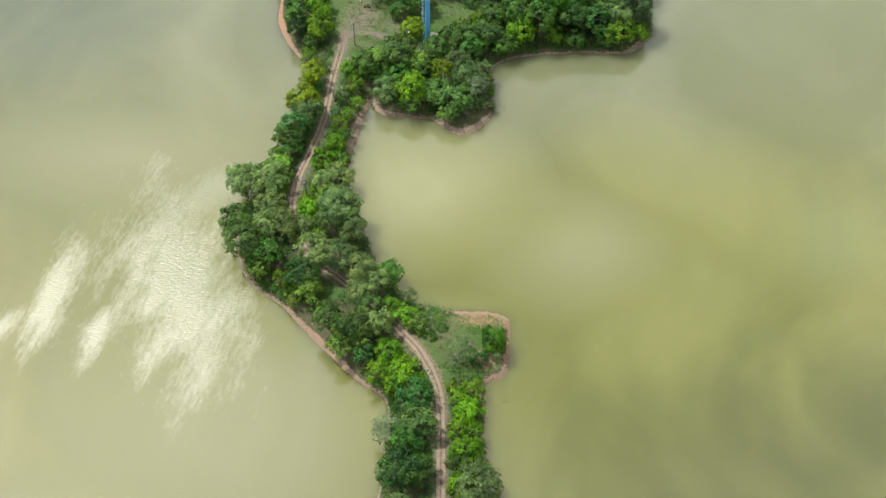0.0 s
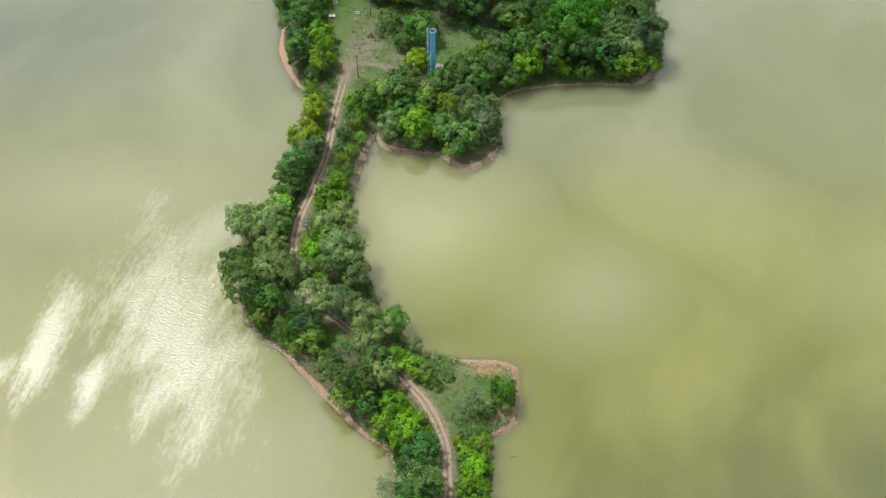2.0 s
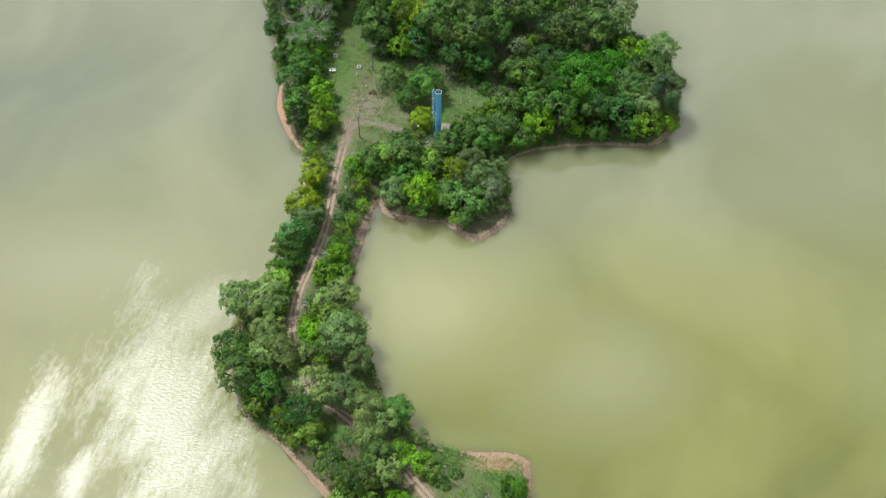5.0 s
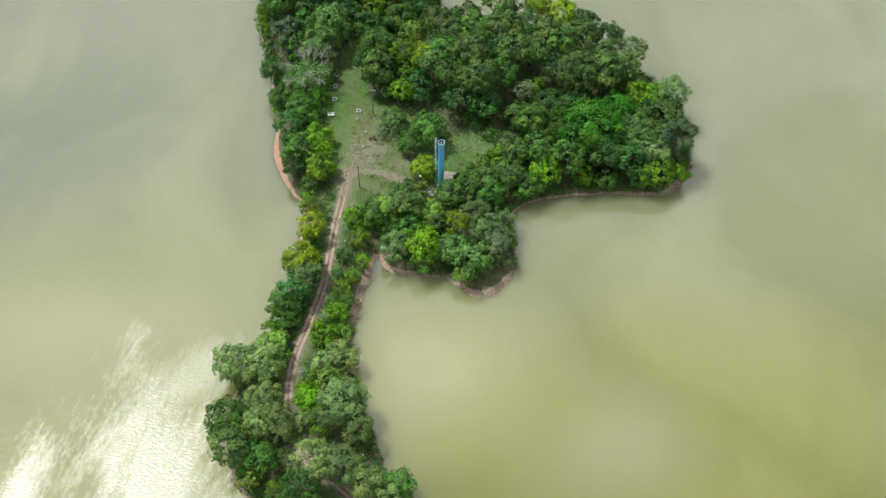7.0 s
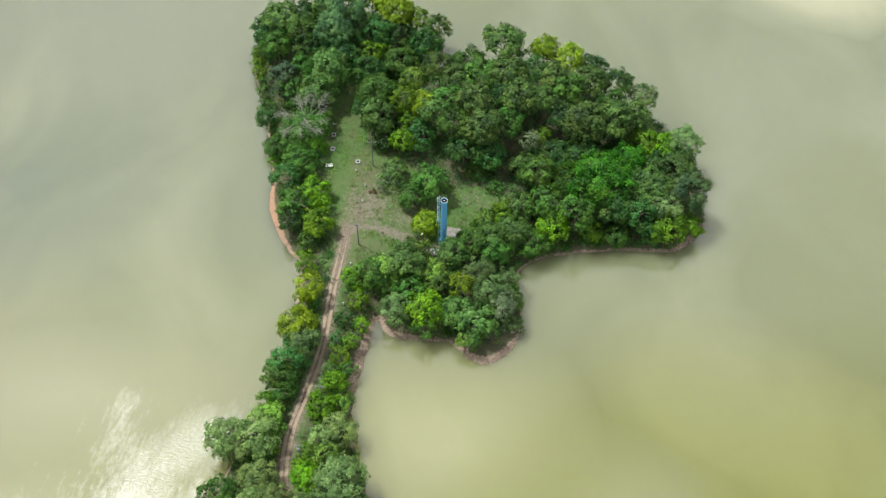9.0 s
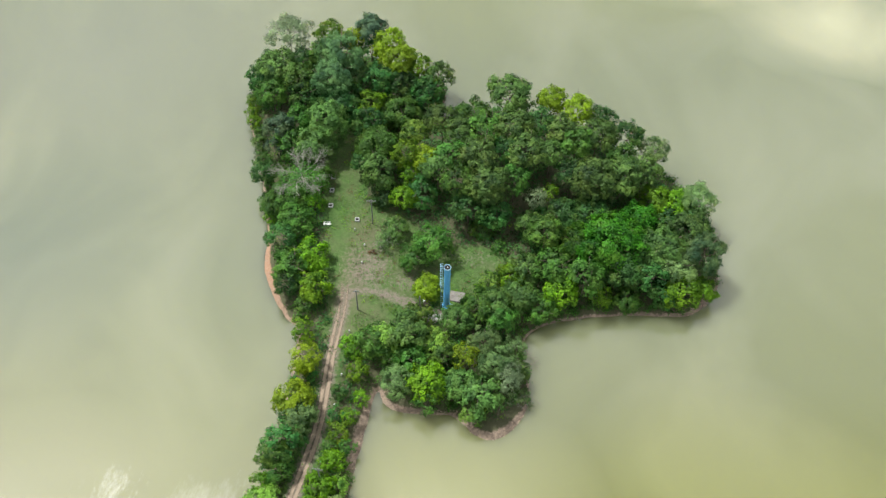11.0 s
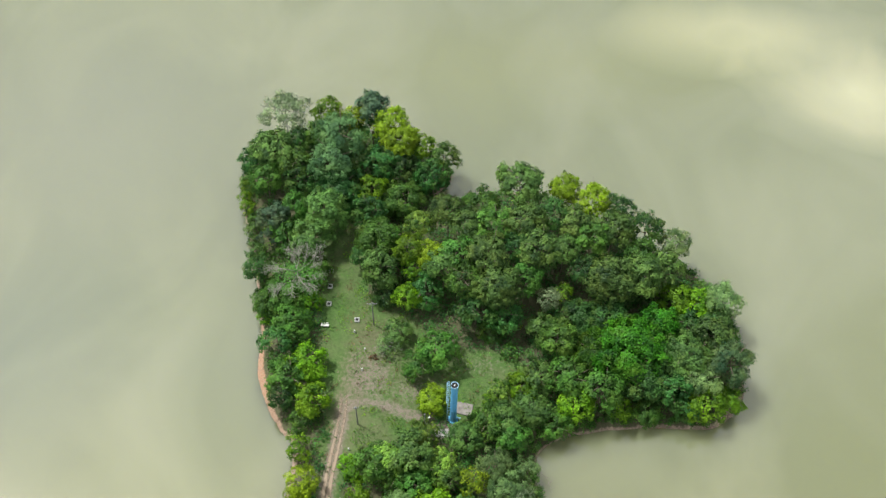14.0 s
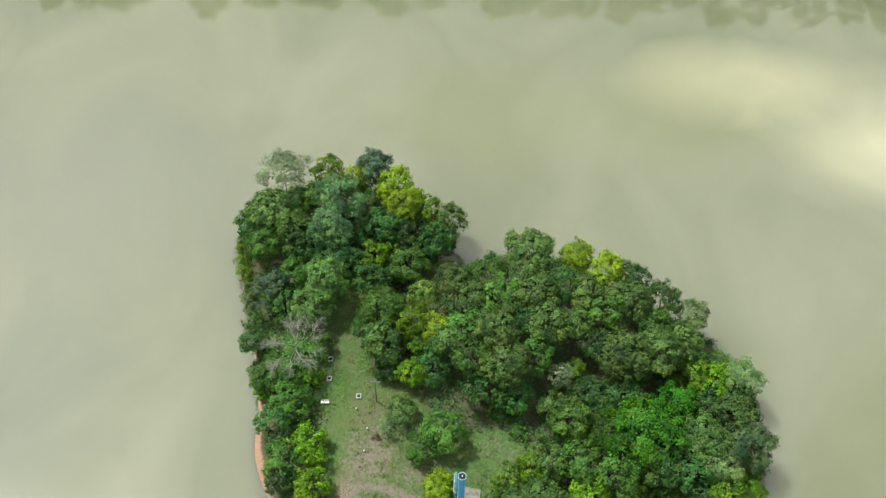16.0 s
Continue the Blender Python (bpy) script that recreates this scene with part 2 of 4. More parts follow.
def ground_material():
    m, nt, b = mat("island_soil_and_grass", 0.95)
    p = position(nt)
    broad = noise_tex(nt, p, 0.09, 5, 0.6)
    fine = noise_tex(nt, p, 1.6, 5, 0.65)
    tiny = noise_tex(nt, p, 7.0, 3, 0.6)
    grass = mix(nt, ramp(nt, fine, [(0.3, grey(0)), (0.7, grey(1))]), (0.044, 0.096, 0.018), (0.088, 0.165, 0.036))
    grass = mix(nt, ramp(nt, broad, [(0.42, grey(0)), (0.68, grey(0.8))]), grass, (0.130, 0.122, 0.066))
    soil = mix(nt, ramp(nt, tiny, [(0.3, grey(0)), (0.7, grey(1))]), (0.125, 0.108, 0.080), (0.235, 0.200, 0.155))
    litter = mix(nt, ramp(nt, tiny, [(0.3, grey(0)), (0.7, grey(1))]), (0.045, 0.060, 0.022), (0.115, 0.105, 0.055))
    bank = mix(nt, ramp(nt, fine, [(0.3, grey(0)), (0.7, grey(1))]), (0.15, 0.112, 0.082), (0.36, 0.275, 0.200))
    bank = mix(nt, attribute(nt, "laterite"), bank, mix(nt, ramp(nt, tiny, [(0.3, grey(0)), (0.7, grey(1))]), (0.25, 0.145, 0.080), (0.47, 0.290, 0.185)))
    worn = ramp(nt, maths(nt, "ADD", attribute(nt, "worn"), maths(nt, "MULTIPLY", maths(nt, "SUBTRACT", fine, 0.5), 1.3)),
                [(0.42, grey(0)), (0.78, grey(1))])
    wood = ramp(nt, maths(nt, "ADD", attribute(nt, "wooded"), maths(nt, "MULTIPLY", maths(nt, "SUBTRACT", broad, 0.5), 0.8)),
                [(0.35, grey(0)), (0.65, grey(1))])
    edge = ramp(nt, maths(nt, "ADD", attribute(nt, "bank"), maths(nt, "MULTIPLY", maths(nt, "SUBTRACT", fine, 0.5), 0.9)),
                [(0.40, grey(0)), (0.62, grey(1))])
    c = mix(nt, wood, grass, litter)
    soil = mix(nt, attribute(nt, "laterite"), soil, mix(nt, fine, (0.24, 0.135, 0.07), (0.44, 0.27, 0.15)))
    c = mix(nt, worn, c, soil)
    c = mix(nt, edge, c, bank)
    nt.links.new(c, b.inputs["Base Color"])
    bump(nt, b, maths(nt, "ADD", fine, maths(nt, "MULTIPLY", tiny, 0.4)), 0.8, 0.18)
    return m


def road_material():
    m, nt, b = mat("dirt_track", 0.95)
    p = position(nt)
    fine = noise_tex(nt, p, 1.3, 5, 0.65)
    tiny = noise_tex(nt, p, 6.0, 3, 0.6)
    soil = mix(nt, ramp(nt, fine, [(0.3, grey(0)), (0.7, grey(1))]), (0.190, 0.143, 0.098), (0.345, 0.265, 0.182))
    soil = mix(nt, ramp(nt, tiny, [(0.35, grey(0)), (0.7, grey(0.5))]), soil, (0.34, 0.285, 0.215))
    nt.links.new(soil, b.inputs["Base Color"])
    bump(nt, b, maths(nt, "ADD", fine, tiny), 0.7, 0.08)
    # the grass grows in from the verges and between the ruts
    bare = ramp(nt, maths(nt, "ADD", attribute(nt, "verge"), maths(nt, "MULTIPLY", maths(nt, "SUBTRACT", fine, 0.5), 1.2)),
                [(0.38, grey(1)), (0.95, grey(0))])
    clear = nt.nodes.new("ShaderNodeBsdfTransparent")
    blend = nt.nodes.new("ShaderNodeMixShader")
    nt.links.new(bare, blend.inputs[0])
    nt.links.new(clear.outputs[0], blend.inputs[1])
    nt.links.new(b.outputs[0], blend.inputs[2])
    nt.links.new(blend.outputs[0], nt.nodes["Material Output"].inputs["Surface"])
    return m


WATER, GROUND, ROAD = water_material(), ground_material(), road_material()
CURB = plain("grey_white_curb", (0.52, 0.52, 0.50), 0.85, vary=0.2, scale=2.0)
CONCRETE = plain("weathered_concrete", (0.33, 0.32, 0.30), 0.9, vary=0.4, scale=1.2, bumpy=0.3)
INSULATOR = plain("grey_porcelain", (0.34, 0.35, 0.36), 0.4, vary=0.15)
POLE_CONCRETE = plain("grey_pole_concrete", (0.20, 0.20, 0.19), 0.85, vary=0.25, scale=1.0)
WHITE = plain("white_paint", (0.78, 0.77, 0.73), 0.6, vary=0.12, scale=2.0)
DARK_WATER = plain("dark_well_water", (0.02, 0.022, 0.02), 0.15, vary=0.3, scale=2.0)
BLUE = plain("sky_blue_tower_paint", (0.14, 0.48, 0.88), 0.45, vary=0.22, scale=0.8)
PALE_BLUE = plain("pale_blue_rim_paint", (0.36, 0.60, 0.76), 0.5, vary=0.15, scale=1.5)
STEEL = plain("galvanised_steel", (0.42, 0.44, 0.45), 0.45, metal=0.7, vary=0.2, scale=3.0)
STONE = plain("bank_stone", (0.38, 0.285, 0.205), 0.9, vary=0.35, scale=0.6, bumpy=0.4)


# ---- mesh helpers ----
def mesh_from(name, verts, faces, material, smooth=False):
    me = bpy.data.meshes.new(name)
    me.from_pydata([tuple(v) for v in verts], [], [tuple(f) for f in faces])
    me.materials.append(material)
    if smooth:
        me.shade_smooth()
    me.update()
    return me


def quads_mesh(name, corners, material, sprig=None):
    """corners: n x 4 x 3; every quad is a piece of its own."""
    n = len(corners)
    me = bpy.data.meshes.new(name)
    me.vertices.add(4 * n)
    me.vertices.foreach_set("co", np.asarray(corners, dtype=np.float32).ravel())
    me.loops.add(4 * n)
    me.loops.foreach_set("vertex_index", np.arange(4 * n, dtype=np.int32))
    me.polygons.add(n)
    me.polygons.foreach_set("loop_start", np.arange(0, 4 * n, 4, dtype=np.int32))
    me.materials.append(material)
    me.update(calc_edges=True)
    if sprig is not None:
        me.attributes.new("sprig", "FLOAT", "FACE").data.foreach_set("value", np.asarray(sprig, dtype=np.float32))
    return me


def thing(name, at, label, category, group=""):
    e = new(name)
    e.empty_display_size = 0.3
    e.matrix_basis = at if isinstance(at, Matrix) else Matrix.Translation(at)
    return tagged(e, label, category, group)


def part(name, data, material, parent, label=""):
    """One mesh object under a thing or a part. data: a bmesh, or a finished mesh."""
    if isinstance(data, bmesh.types.BMesh):
        me = bpy.data.meshes.new(name)
        data.to_mesh(me)
        data.free()
        me.materials.append(material)
        data = me
    ob = new(name, data)
    ob.parent = parent
    return tagged(ob, label) if label else ob


def box(bm, size, m=Matrix(), bevel=0.0):
    made = bmesh.ops.create_cube(bm, size=1.0, matrix=m @ Matrix.Diagonal((*size, 1)))["verts"]
    if bevel:
        edges = list({e for v in made for e in v.link_edges})
        bmesh.ops.bevel(bm, geom=edges, offset=bevel, segments=1, affect="EDGES")


def rod(bm, a, b, r0, r1=None, sides=8):
    a, b = Vector(a), Vector(b)
    d = b - a
    m = Matrix.Translation((a + b) / 2) @ d.to_track_quat("Z", "Y").to_matrix().to_4x4()
    bmesh.ops.create_cone(bm, cap_ends=True, segments=sides, radius1=r0, radius2=r0 if r1 is None else r1, depth=d.length, matrix=m)


def tube(bm, r_out, r_in, z0, z1, sides=32):
    """An open ring with wall thickness."""
    rings = []
    for r, z in ((r_out, z0), (r_out, z1), (r_in, z1), (r_in, z0)):
        rings.append([bm.verts.new((r * math.cos(2 * math.pi * i / sides), r * math.sin(2 * math.pi * i / sides), z)) for i in range(sides)])
    for k in range(4):
        p, q = rings[k], rings[(k + 1) % 4]
        for i in range(sides):
            j = (i + 1) % sides
            bm.faces.new((p[i], p[j], q[j], q[i]))


# ---- the plan of the island ----
WEST_SHORE = [
    (-61, -58), (-40, -50), (-20, -38), (-13, -10), (-12, 20), (-12.5, 50), (-11.3, 75.6), (-10.4, 85), (-10.6, 92.5), (-12.7, 95.2), (-16.0, 97.3), (-18.9, 99.8), (-23.1, 104.0), (-26.1, 106.9), (-28.6, 109.7),
    (-31.8, 113.2), (-35.9, 117.2), (-39.2, 119.4), (-42.4, 122.4), (-44.2, 126.0), (-46.0, 131.0), (-46.6, 137.4), (-45.1, 143.7), (-41.9, 149.2), (-38.6, 154.5),
    (-37.4, 161.4), (-37.6, 170.2), (-36.3, 181.0), (-36.2, 190.5), (-39.1, 194.2), (-42.6, 199.9), (-45.2, 207.3), (-45.5, 216.1),
    (-46.8, 222.9), (-48.6, 231.6), (-51.2, 241.5), (-53.8, 250.1), (-54.9, 260.0), (-50.6, 269.8), (-41.7, 273.9), (-31.2, 275.1),
    (-20.3, 271.1), (-11.6, 266.3), (-6.2, 263.0), (-6.3, 258.4), (-10.0, 253.6),
]
EAST_SHORE = [
    (-6.9, 251.4), (-0.5, 253.6), (6.5, 255.9), (15.4, 254.8), (25.9, 250.2), (33.9, 244.4), (40.8, 239.5), (47.0, 235.1), (51.0, 229.7),
    (55.0, 221.0), (55.4, 211.0), (54.4, 203.2), (52.8, 200.7), (50.9, 198.7), (47.8, 196.6), (44.9, 196.0), (42.1, 196.3), (35.0, 196.3), (27.9, 195.8), (22.1, 194.9),
    (17.9, 194.0), (14.3, 192.3), (12.1, 190.2), (11.2, 186.5), (11.9, 181.0), (12.1, 175.6), (11.1, 172.0), (9.0, 169.2), (7.0, 167.4), (4.3, 166.5),
    (2.4, 167.0), (0.4, 168.3), (-1.7, 170.5), (-3.7, 171.7), (-7.0, 171.9), (-11.0, 172.0),
]
CAUSEWAY_EAST = [
    (-15.1, 172.6), (-17.4, 174.4), (-18.3, 177.2), (-19.6, 174.5), (-20.4, 169.2), (-21.2, 165.2), (-21.9, 161.8), (-22.7, 157.7), (-23.2, 154.5),
    (-23.0, 151.5), (-21.5, 146.2), (-18.6, 137.2), (-16.2, 129.8), (-13.9, 125.5), (-10.4, 120.8), (-7.4, 117.8), (-4.8, 116.3), (-2.1, 115.4), (5.9, 115.3),
    (11.6, 114.9), (13.3, 114.0), (14.3, 112.6), (14.5, 108.6), (14.0, 103.7), (13.5, 101.1), (12.5, 99.3), (10.7, 98.7), (9.0, 97.7), (8.2, 95.9), (8.0, 92.0),
    (8.1, 84.1), (7.8, 74.8), (7.5, 50), (8, 20), (8.5, -10), (16, -38), (38, -50), (61, -56), (61, -72), (-61, -72),
]
TRACK = [
    (0, -70), (0, -30), (0.3, 20), (0.3, 50), (0.3, 73.8), (0.1, 86.5), (-0.6, 95.2), (-4.2, 103.0), (-8.4, 108.3), (-14.7, 115.2), (-22.4, 121.6), (-29.0, 126.7),
    (-33.2, 134.4), (-34.4, 140.9), (-34.1, 149.3), (-31.9, 158.1), (-29.6, 168.3), (-28.5, 183.0), (-27.0, 194.5), (-26.8, 200.0),
    (-28.0, 206.4), (-28.6, 214.0),
]
SPUR = [(-26.8, 197.6), (-23.1, 199.4), (-18.4, 198.6), (-14.0, 196.6), (-9.5, 196.0)]
CLEARINGS = [(-21.5, 208, 9, 11), (-2, 203.5, 10, 6), (-19, 191, 8, 6), (-28.5, 226, 3.6, 14), (-28.3, 240, 4.6, 10), (4, 108, 9, 7), (-24, 120, 3, 3)]


def curve_through(points, step, closed=False):
    p = np.array(points, dtype=float)
    n = len(p)
    out = []
    for i in range(n if closed else n - 1):
        if closed:
            a, b, c, d = p[(i - 1) % n], p[i], p[(i + 1) % n], p[(i + 2) % n]
        else:
            a, b, c, d = p[max(i - 1, 0)], p[i], p[i + 1], p[min(i + 2, n - 1)]
        k = max(2, int(np.linalg.norm(c - b) / step))
        for s in np.linspace(0, 1, k, endpoint=False):
            out.append(0.5 * (2 * b + (c - a) * s + (2 * a - 5 * b + 4 * c - d) * s ** 2 + (3 * b - a - 3 * c + d) * s ** 3))
    if not closed:
        out.append(p[-1])
    return np.array(out)


SHORE = curve_through(WEST_SHORE + EAST_SHORE + CAUSEWAY_EAST, 1.5, True)
SHORE += np.array([[0.35 * noise.noise(Vector((x * 0.35, y * 0.35, 3))), 0.35 * noise.noise(Vector((x * 0.35, y * 0.35, 9)))] for x, y in SHORE])
TRACK_LINE, SPUR_LINE = curve_through(TRACK, 0.8), curve_through(SPUR, 0.8)


def from_line(pts, line, closed=False):
    """Distance of every point from a line of many points."""
    a = line
    b = np.roll(line, -1, 0) if closed else np.vstack([line[1:], line[-1:]])
    best = np.full(len(pts), 1e9)
    for s in range(0, len(pts), 4000):
        q = pts[s:s + 4000, None, :]
        ab = (b - a)[None]
        u = np.clip(((q - a[None]) * ab).sum(-1) / np.maximum((ab ** 2).sum(-1), 1e-9), 0, 1)
        best[s:s + 4000] = np.sqrt((((a[None] + u[..., None] * ab) - q) ** 2).sum(-1)).min(1)
    return best


def is_land(pts):
    x, y = pts[:, 0], pts[:, 1]
    inside = np.zeros(len(pts), bool)
    for (x0, y0), (x1, y1) in zip(SHORE, np.roll(SHORE, -1, 0)):
        if y0 == y1:
            continue
        hit = ((y0 > y) != (y1 > y)) & (x < (x1 - x0) * (y - y0) / (y1 - y0) + x0)
        inside ^= hit
    return inside


def lumps(pts, scale, seed):
    return np.array([noise.noise(Vector((x * scale, y * scale, seed))) for x, y in pts])


STEP = 0.75
GX, GY = np.arange(-62, 63, STEP), np.arange(-72, 284, STEP)
GRID = np.stack(np.meshgrid(GX, GY), -1).reshape(-1, 2)
INLAND = from_line(GRID, SHORE, True) * np.where(is_land(GRID), 1, -1)
NEAR_TRACK = np.minimum(from_line(GRID, TRACK_LINE), from_line(GRID, SPUR_LINE) + 0.4)
ROUGH = lumps(GRID, 0.22, 1.5) + 0.5 * lumps(GRID, 0.9, 7.5)
HEIGHT = np.interp(INLAND, [-8, -2.5, -0.4, 0, 0.7, 1.6, 5, 13], [-2.6, -1.2, -0.3, 0.02, 0.8, 1.25, 2.2, 3.3])
HEIGHT += 0.16 * ROUGH * np.clip(INLAND, 0, 1) * np.clip(NEAR_TRACK / 3, 0.1, 1)


def ground_z(x, y):
    i, j = (x - GX[0]) / STEP, (y - GY[0]) / STEP
    i0, j0 = int(i), int(j)
    u, v = i - i0, j - j0
    h = HEIGHT.reshape(len(GY), len(GX))
    return h[j0, i0] * (1 - u) * (1 - v) + h[j0, i0 + 1] * u * (1 - v) + h[j0 + 1, i0] * (1 - u) * v + h[j0 + 1, i0 + 1] * u * v


def inland(x, y):
    return INLAND.reshape(len(GY), len(GX))[int((y - GY[0]) / STEP), int((x - GX[0]) / STEP)]


def near_track(x, y):
    return NEAR_TRACK.reshape(len(GY), len(GX))[int((y - GY[0]) / STEP), int((x - GX[0]) / STEP)]


def openness(pts):
    """1 in the clearings, 0 under the trees."""
    o = np.zeros(len(pts))
    for x, y, a, b in CLEARINGS:
        o = np.maximum(o, 1.25 - ((pts[:, 0] - x) / a) ** 2 * 0.5 - ((pts[:, 1] - y) / b) ** 2 * 0.5)
    return np.clip(o, 0, 1)


OPEN = openness(GRID)


# ---- ground and water ----
def build_ground():
    nx, ny = len(GX), len(GY)
    idx = np.arange(nx * ny).reshape(ny, nx)
    faces = np.stack([idx[:-1, :-1], idx[:-1, 1:], idx[1:, 1:], idx[1:, :-1]], -1).reshape(-1, 4)
    faces = faces[(INLAND[faces] > -6).any(1)]
    me = mesh_from("ground", np.column_stack([GRID, HEIGHT]), faces, GROUND, True)
    worn = np.clip(1 - (NEAR_TRACK - 1.0) / 2.2, 0, 1) * np.clip(1 - (GRID[:, 1] - 199) / 7, 0.25, 1)
    junction = np.exp(-(((GRID[:, 0] + 22.5) / 8) ** 2 + ((GRID[:, 1] - 205) / 10) ** 2)) + 0.5 * np.exp(-(((GRID[:, 0] + 18) / 3) ** 2 + ((GRID[:, 1] - 217) / 5) ** 2))
    point = 0.8 * np.exp(-(((GRID[:, 0] - 8) / 8) ** 2 + ((GRID[:, 1] - 112.5) / 3.5) ** 2)) + 0.7 * np.exp(-(((GRID[:, 0] - 9) / 5) ** 2 + ((GRID[:, 1] - 102) / 4) ** 2))
    brown = 0.5 * np.exp(-(((GRID[:, 0] - 1) / 9) ** 2 + ((GRID[:, 1] - 208) / 5) ** 2)) + 0.6 * np.exp(-(((GRID[:, 0] + 14) / 6) ** 2 + ((GRID[:, 1] - 202) / 5) ** 2))
    yard = np.exp(-(((GRID[:, 0] + 7) / 4) ** 2 + ((GRID[:, 1] - 193) / 3) ** 2))
    wide = np.full(len(GRID), 0.10)
    for x, y, r, most in ((-44, 205, 15, 1.1), (9, 110, 15, 1.6), (5, 170, 9, 1.1), (-24, 107, 16, 0.8), (52, 199, 7, 1.1), (-38, 186, 8, 1.1), (-19, 164, 15, 1.9), (-43, 124, 7, 1.1), (53, 214, 9, 0.9)):
        wide = np.maximum(wide, most * (1 - np.hypot(GRID[:, 0] - x, GRID[:, 1] - y) / r) + 0.1)
    values = {
        "worn": np.maximum.reduce([worn * 0.75, junction * 0.72, yard, point, brown]),
        "wooded": 1 - np.clip(OPEN * 1.4 + np.clip(1 - NEAR_TRACK / 5, 0, 0.6), 0, 1),
        "bank": np.clip(1 - (INLAND - 0.5 * wide) / (0.5 + 1.2 * wide), 0, 1),
    }
    values["laterite"] = np.exp(-(((GRID[:, 0] + 45) / 12) ** 2 + ((GRID[:, 1] - 207) / 14) ** 2)) + 0.35 * np.exp(-(((GRID[:, 0] + 24) / 20) ** 2 + ((GRID[:, 1] - 107) / 14) ** 2)) + 0.75 * np.exp(-(((GRID[:, 0] - 9) / 12) ** 2 + ((GRID[:, 1] - 108) / 12) ** 2))
    for key, v in values.items():
        me.attributes.new(key, "FLOAT", "POINT").data.foreach_set("value", v.astype(np.float32))
    tagged(new("ground", me), "low island of grass, leaf litter and orange earth banks", "ground", kind="structure")


build_ground()
bm = bmesh.new()
bmesh.ops.create_grid(bm, x_segments=1, y_segments=1, size=2400)
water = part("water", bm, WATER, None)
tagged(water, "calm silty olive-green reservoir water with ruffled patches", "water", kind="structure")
bm = bmesh.new()
bmesh.ops.create_grid(bm, x_segments=1, y_segments=1, size=2400, matrix=Matrix.Translation((0, 0, -3)))
lake_bed = part("lake_bed", bm, GROUND, None)
tagged(lake_bed, "silty lake bed under the water", "ground", kind="structure")


def build_track(name, line, width, label, faint=0.0):
    cols = np.array([-0.5, -0.36, -0.25, -0.12, 0.0, 0.12, 0.25, 0.36, 0.5])
    verge = [1.3, 0.80, 0.10, 0.3, 0.74, 0.3, 0.10, 0.80, 1.3]
    dip = [0.0, 0.05, 0.03, 0.07, 0.10, 0.07, 0.03, 0.05, 0.0]
    tangent = np.gradient(line, axis=0)
    tangent /= np.linalg.norm(tangent, axis=1)[:, None]
    side = np.stack([tangent[:, 1], -tangent[:, 0]], -1)
    verts, v = [], []
    for k, (p, s) in enumerate(zip(line, side)):
        w = width * (1 + 0.12 * noise.noise(Vector((p[0] * 0.2, p[1] * 0.2, 5))))
        for c, g, h in zip(cols, verge, dip):
            q = p + s * c * w
            verts.append((q[0], q[1], ground_z(*q) + 0.06 + h))
            v.append(g + faint + 0.85 * min(1.0, max(0.0, (p[1] - 199) / 6)) + 0.8 * max(0.0, 1 - min(k, 0.22 * (len(line) - 1 - k)) / 9))
    n = len(cols)
    faces = [(k * n + i, k * n + i + 1, (k + 1) * n + i + 1, (k + 1) * n + i) for k in range(len(line) - 1) for i in range(n - 1)]
    me = mesh_from(name, verts, faces, ROAD, True)
    me.attributes.new("verge", "FLOAT", "POINT").data.foreach_set("value", np.array(v, dtype=np.float32))
    tagged(new(name, me), label, "dirt road", kind="structure")


build_track("road", TRACK_LINE, 2.8, "narrow pinkish dirt track with two wheel ruts")
build_track("road_spur", SPUR_LINE, 2.8, "faint dirt side track leading to the tower", 0.6)


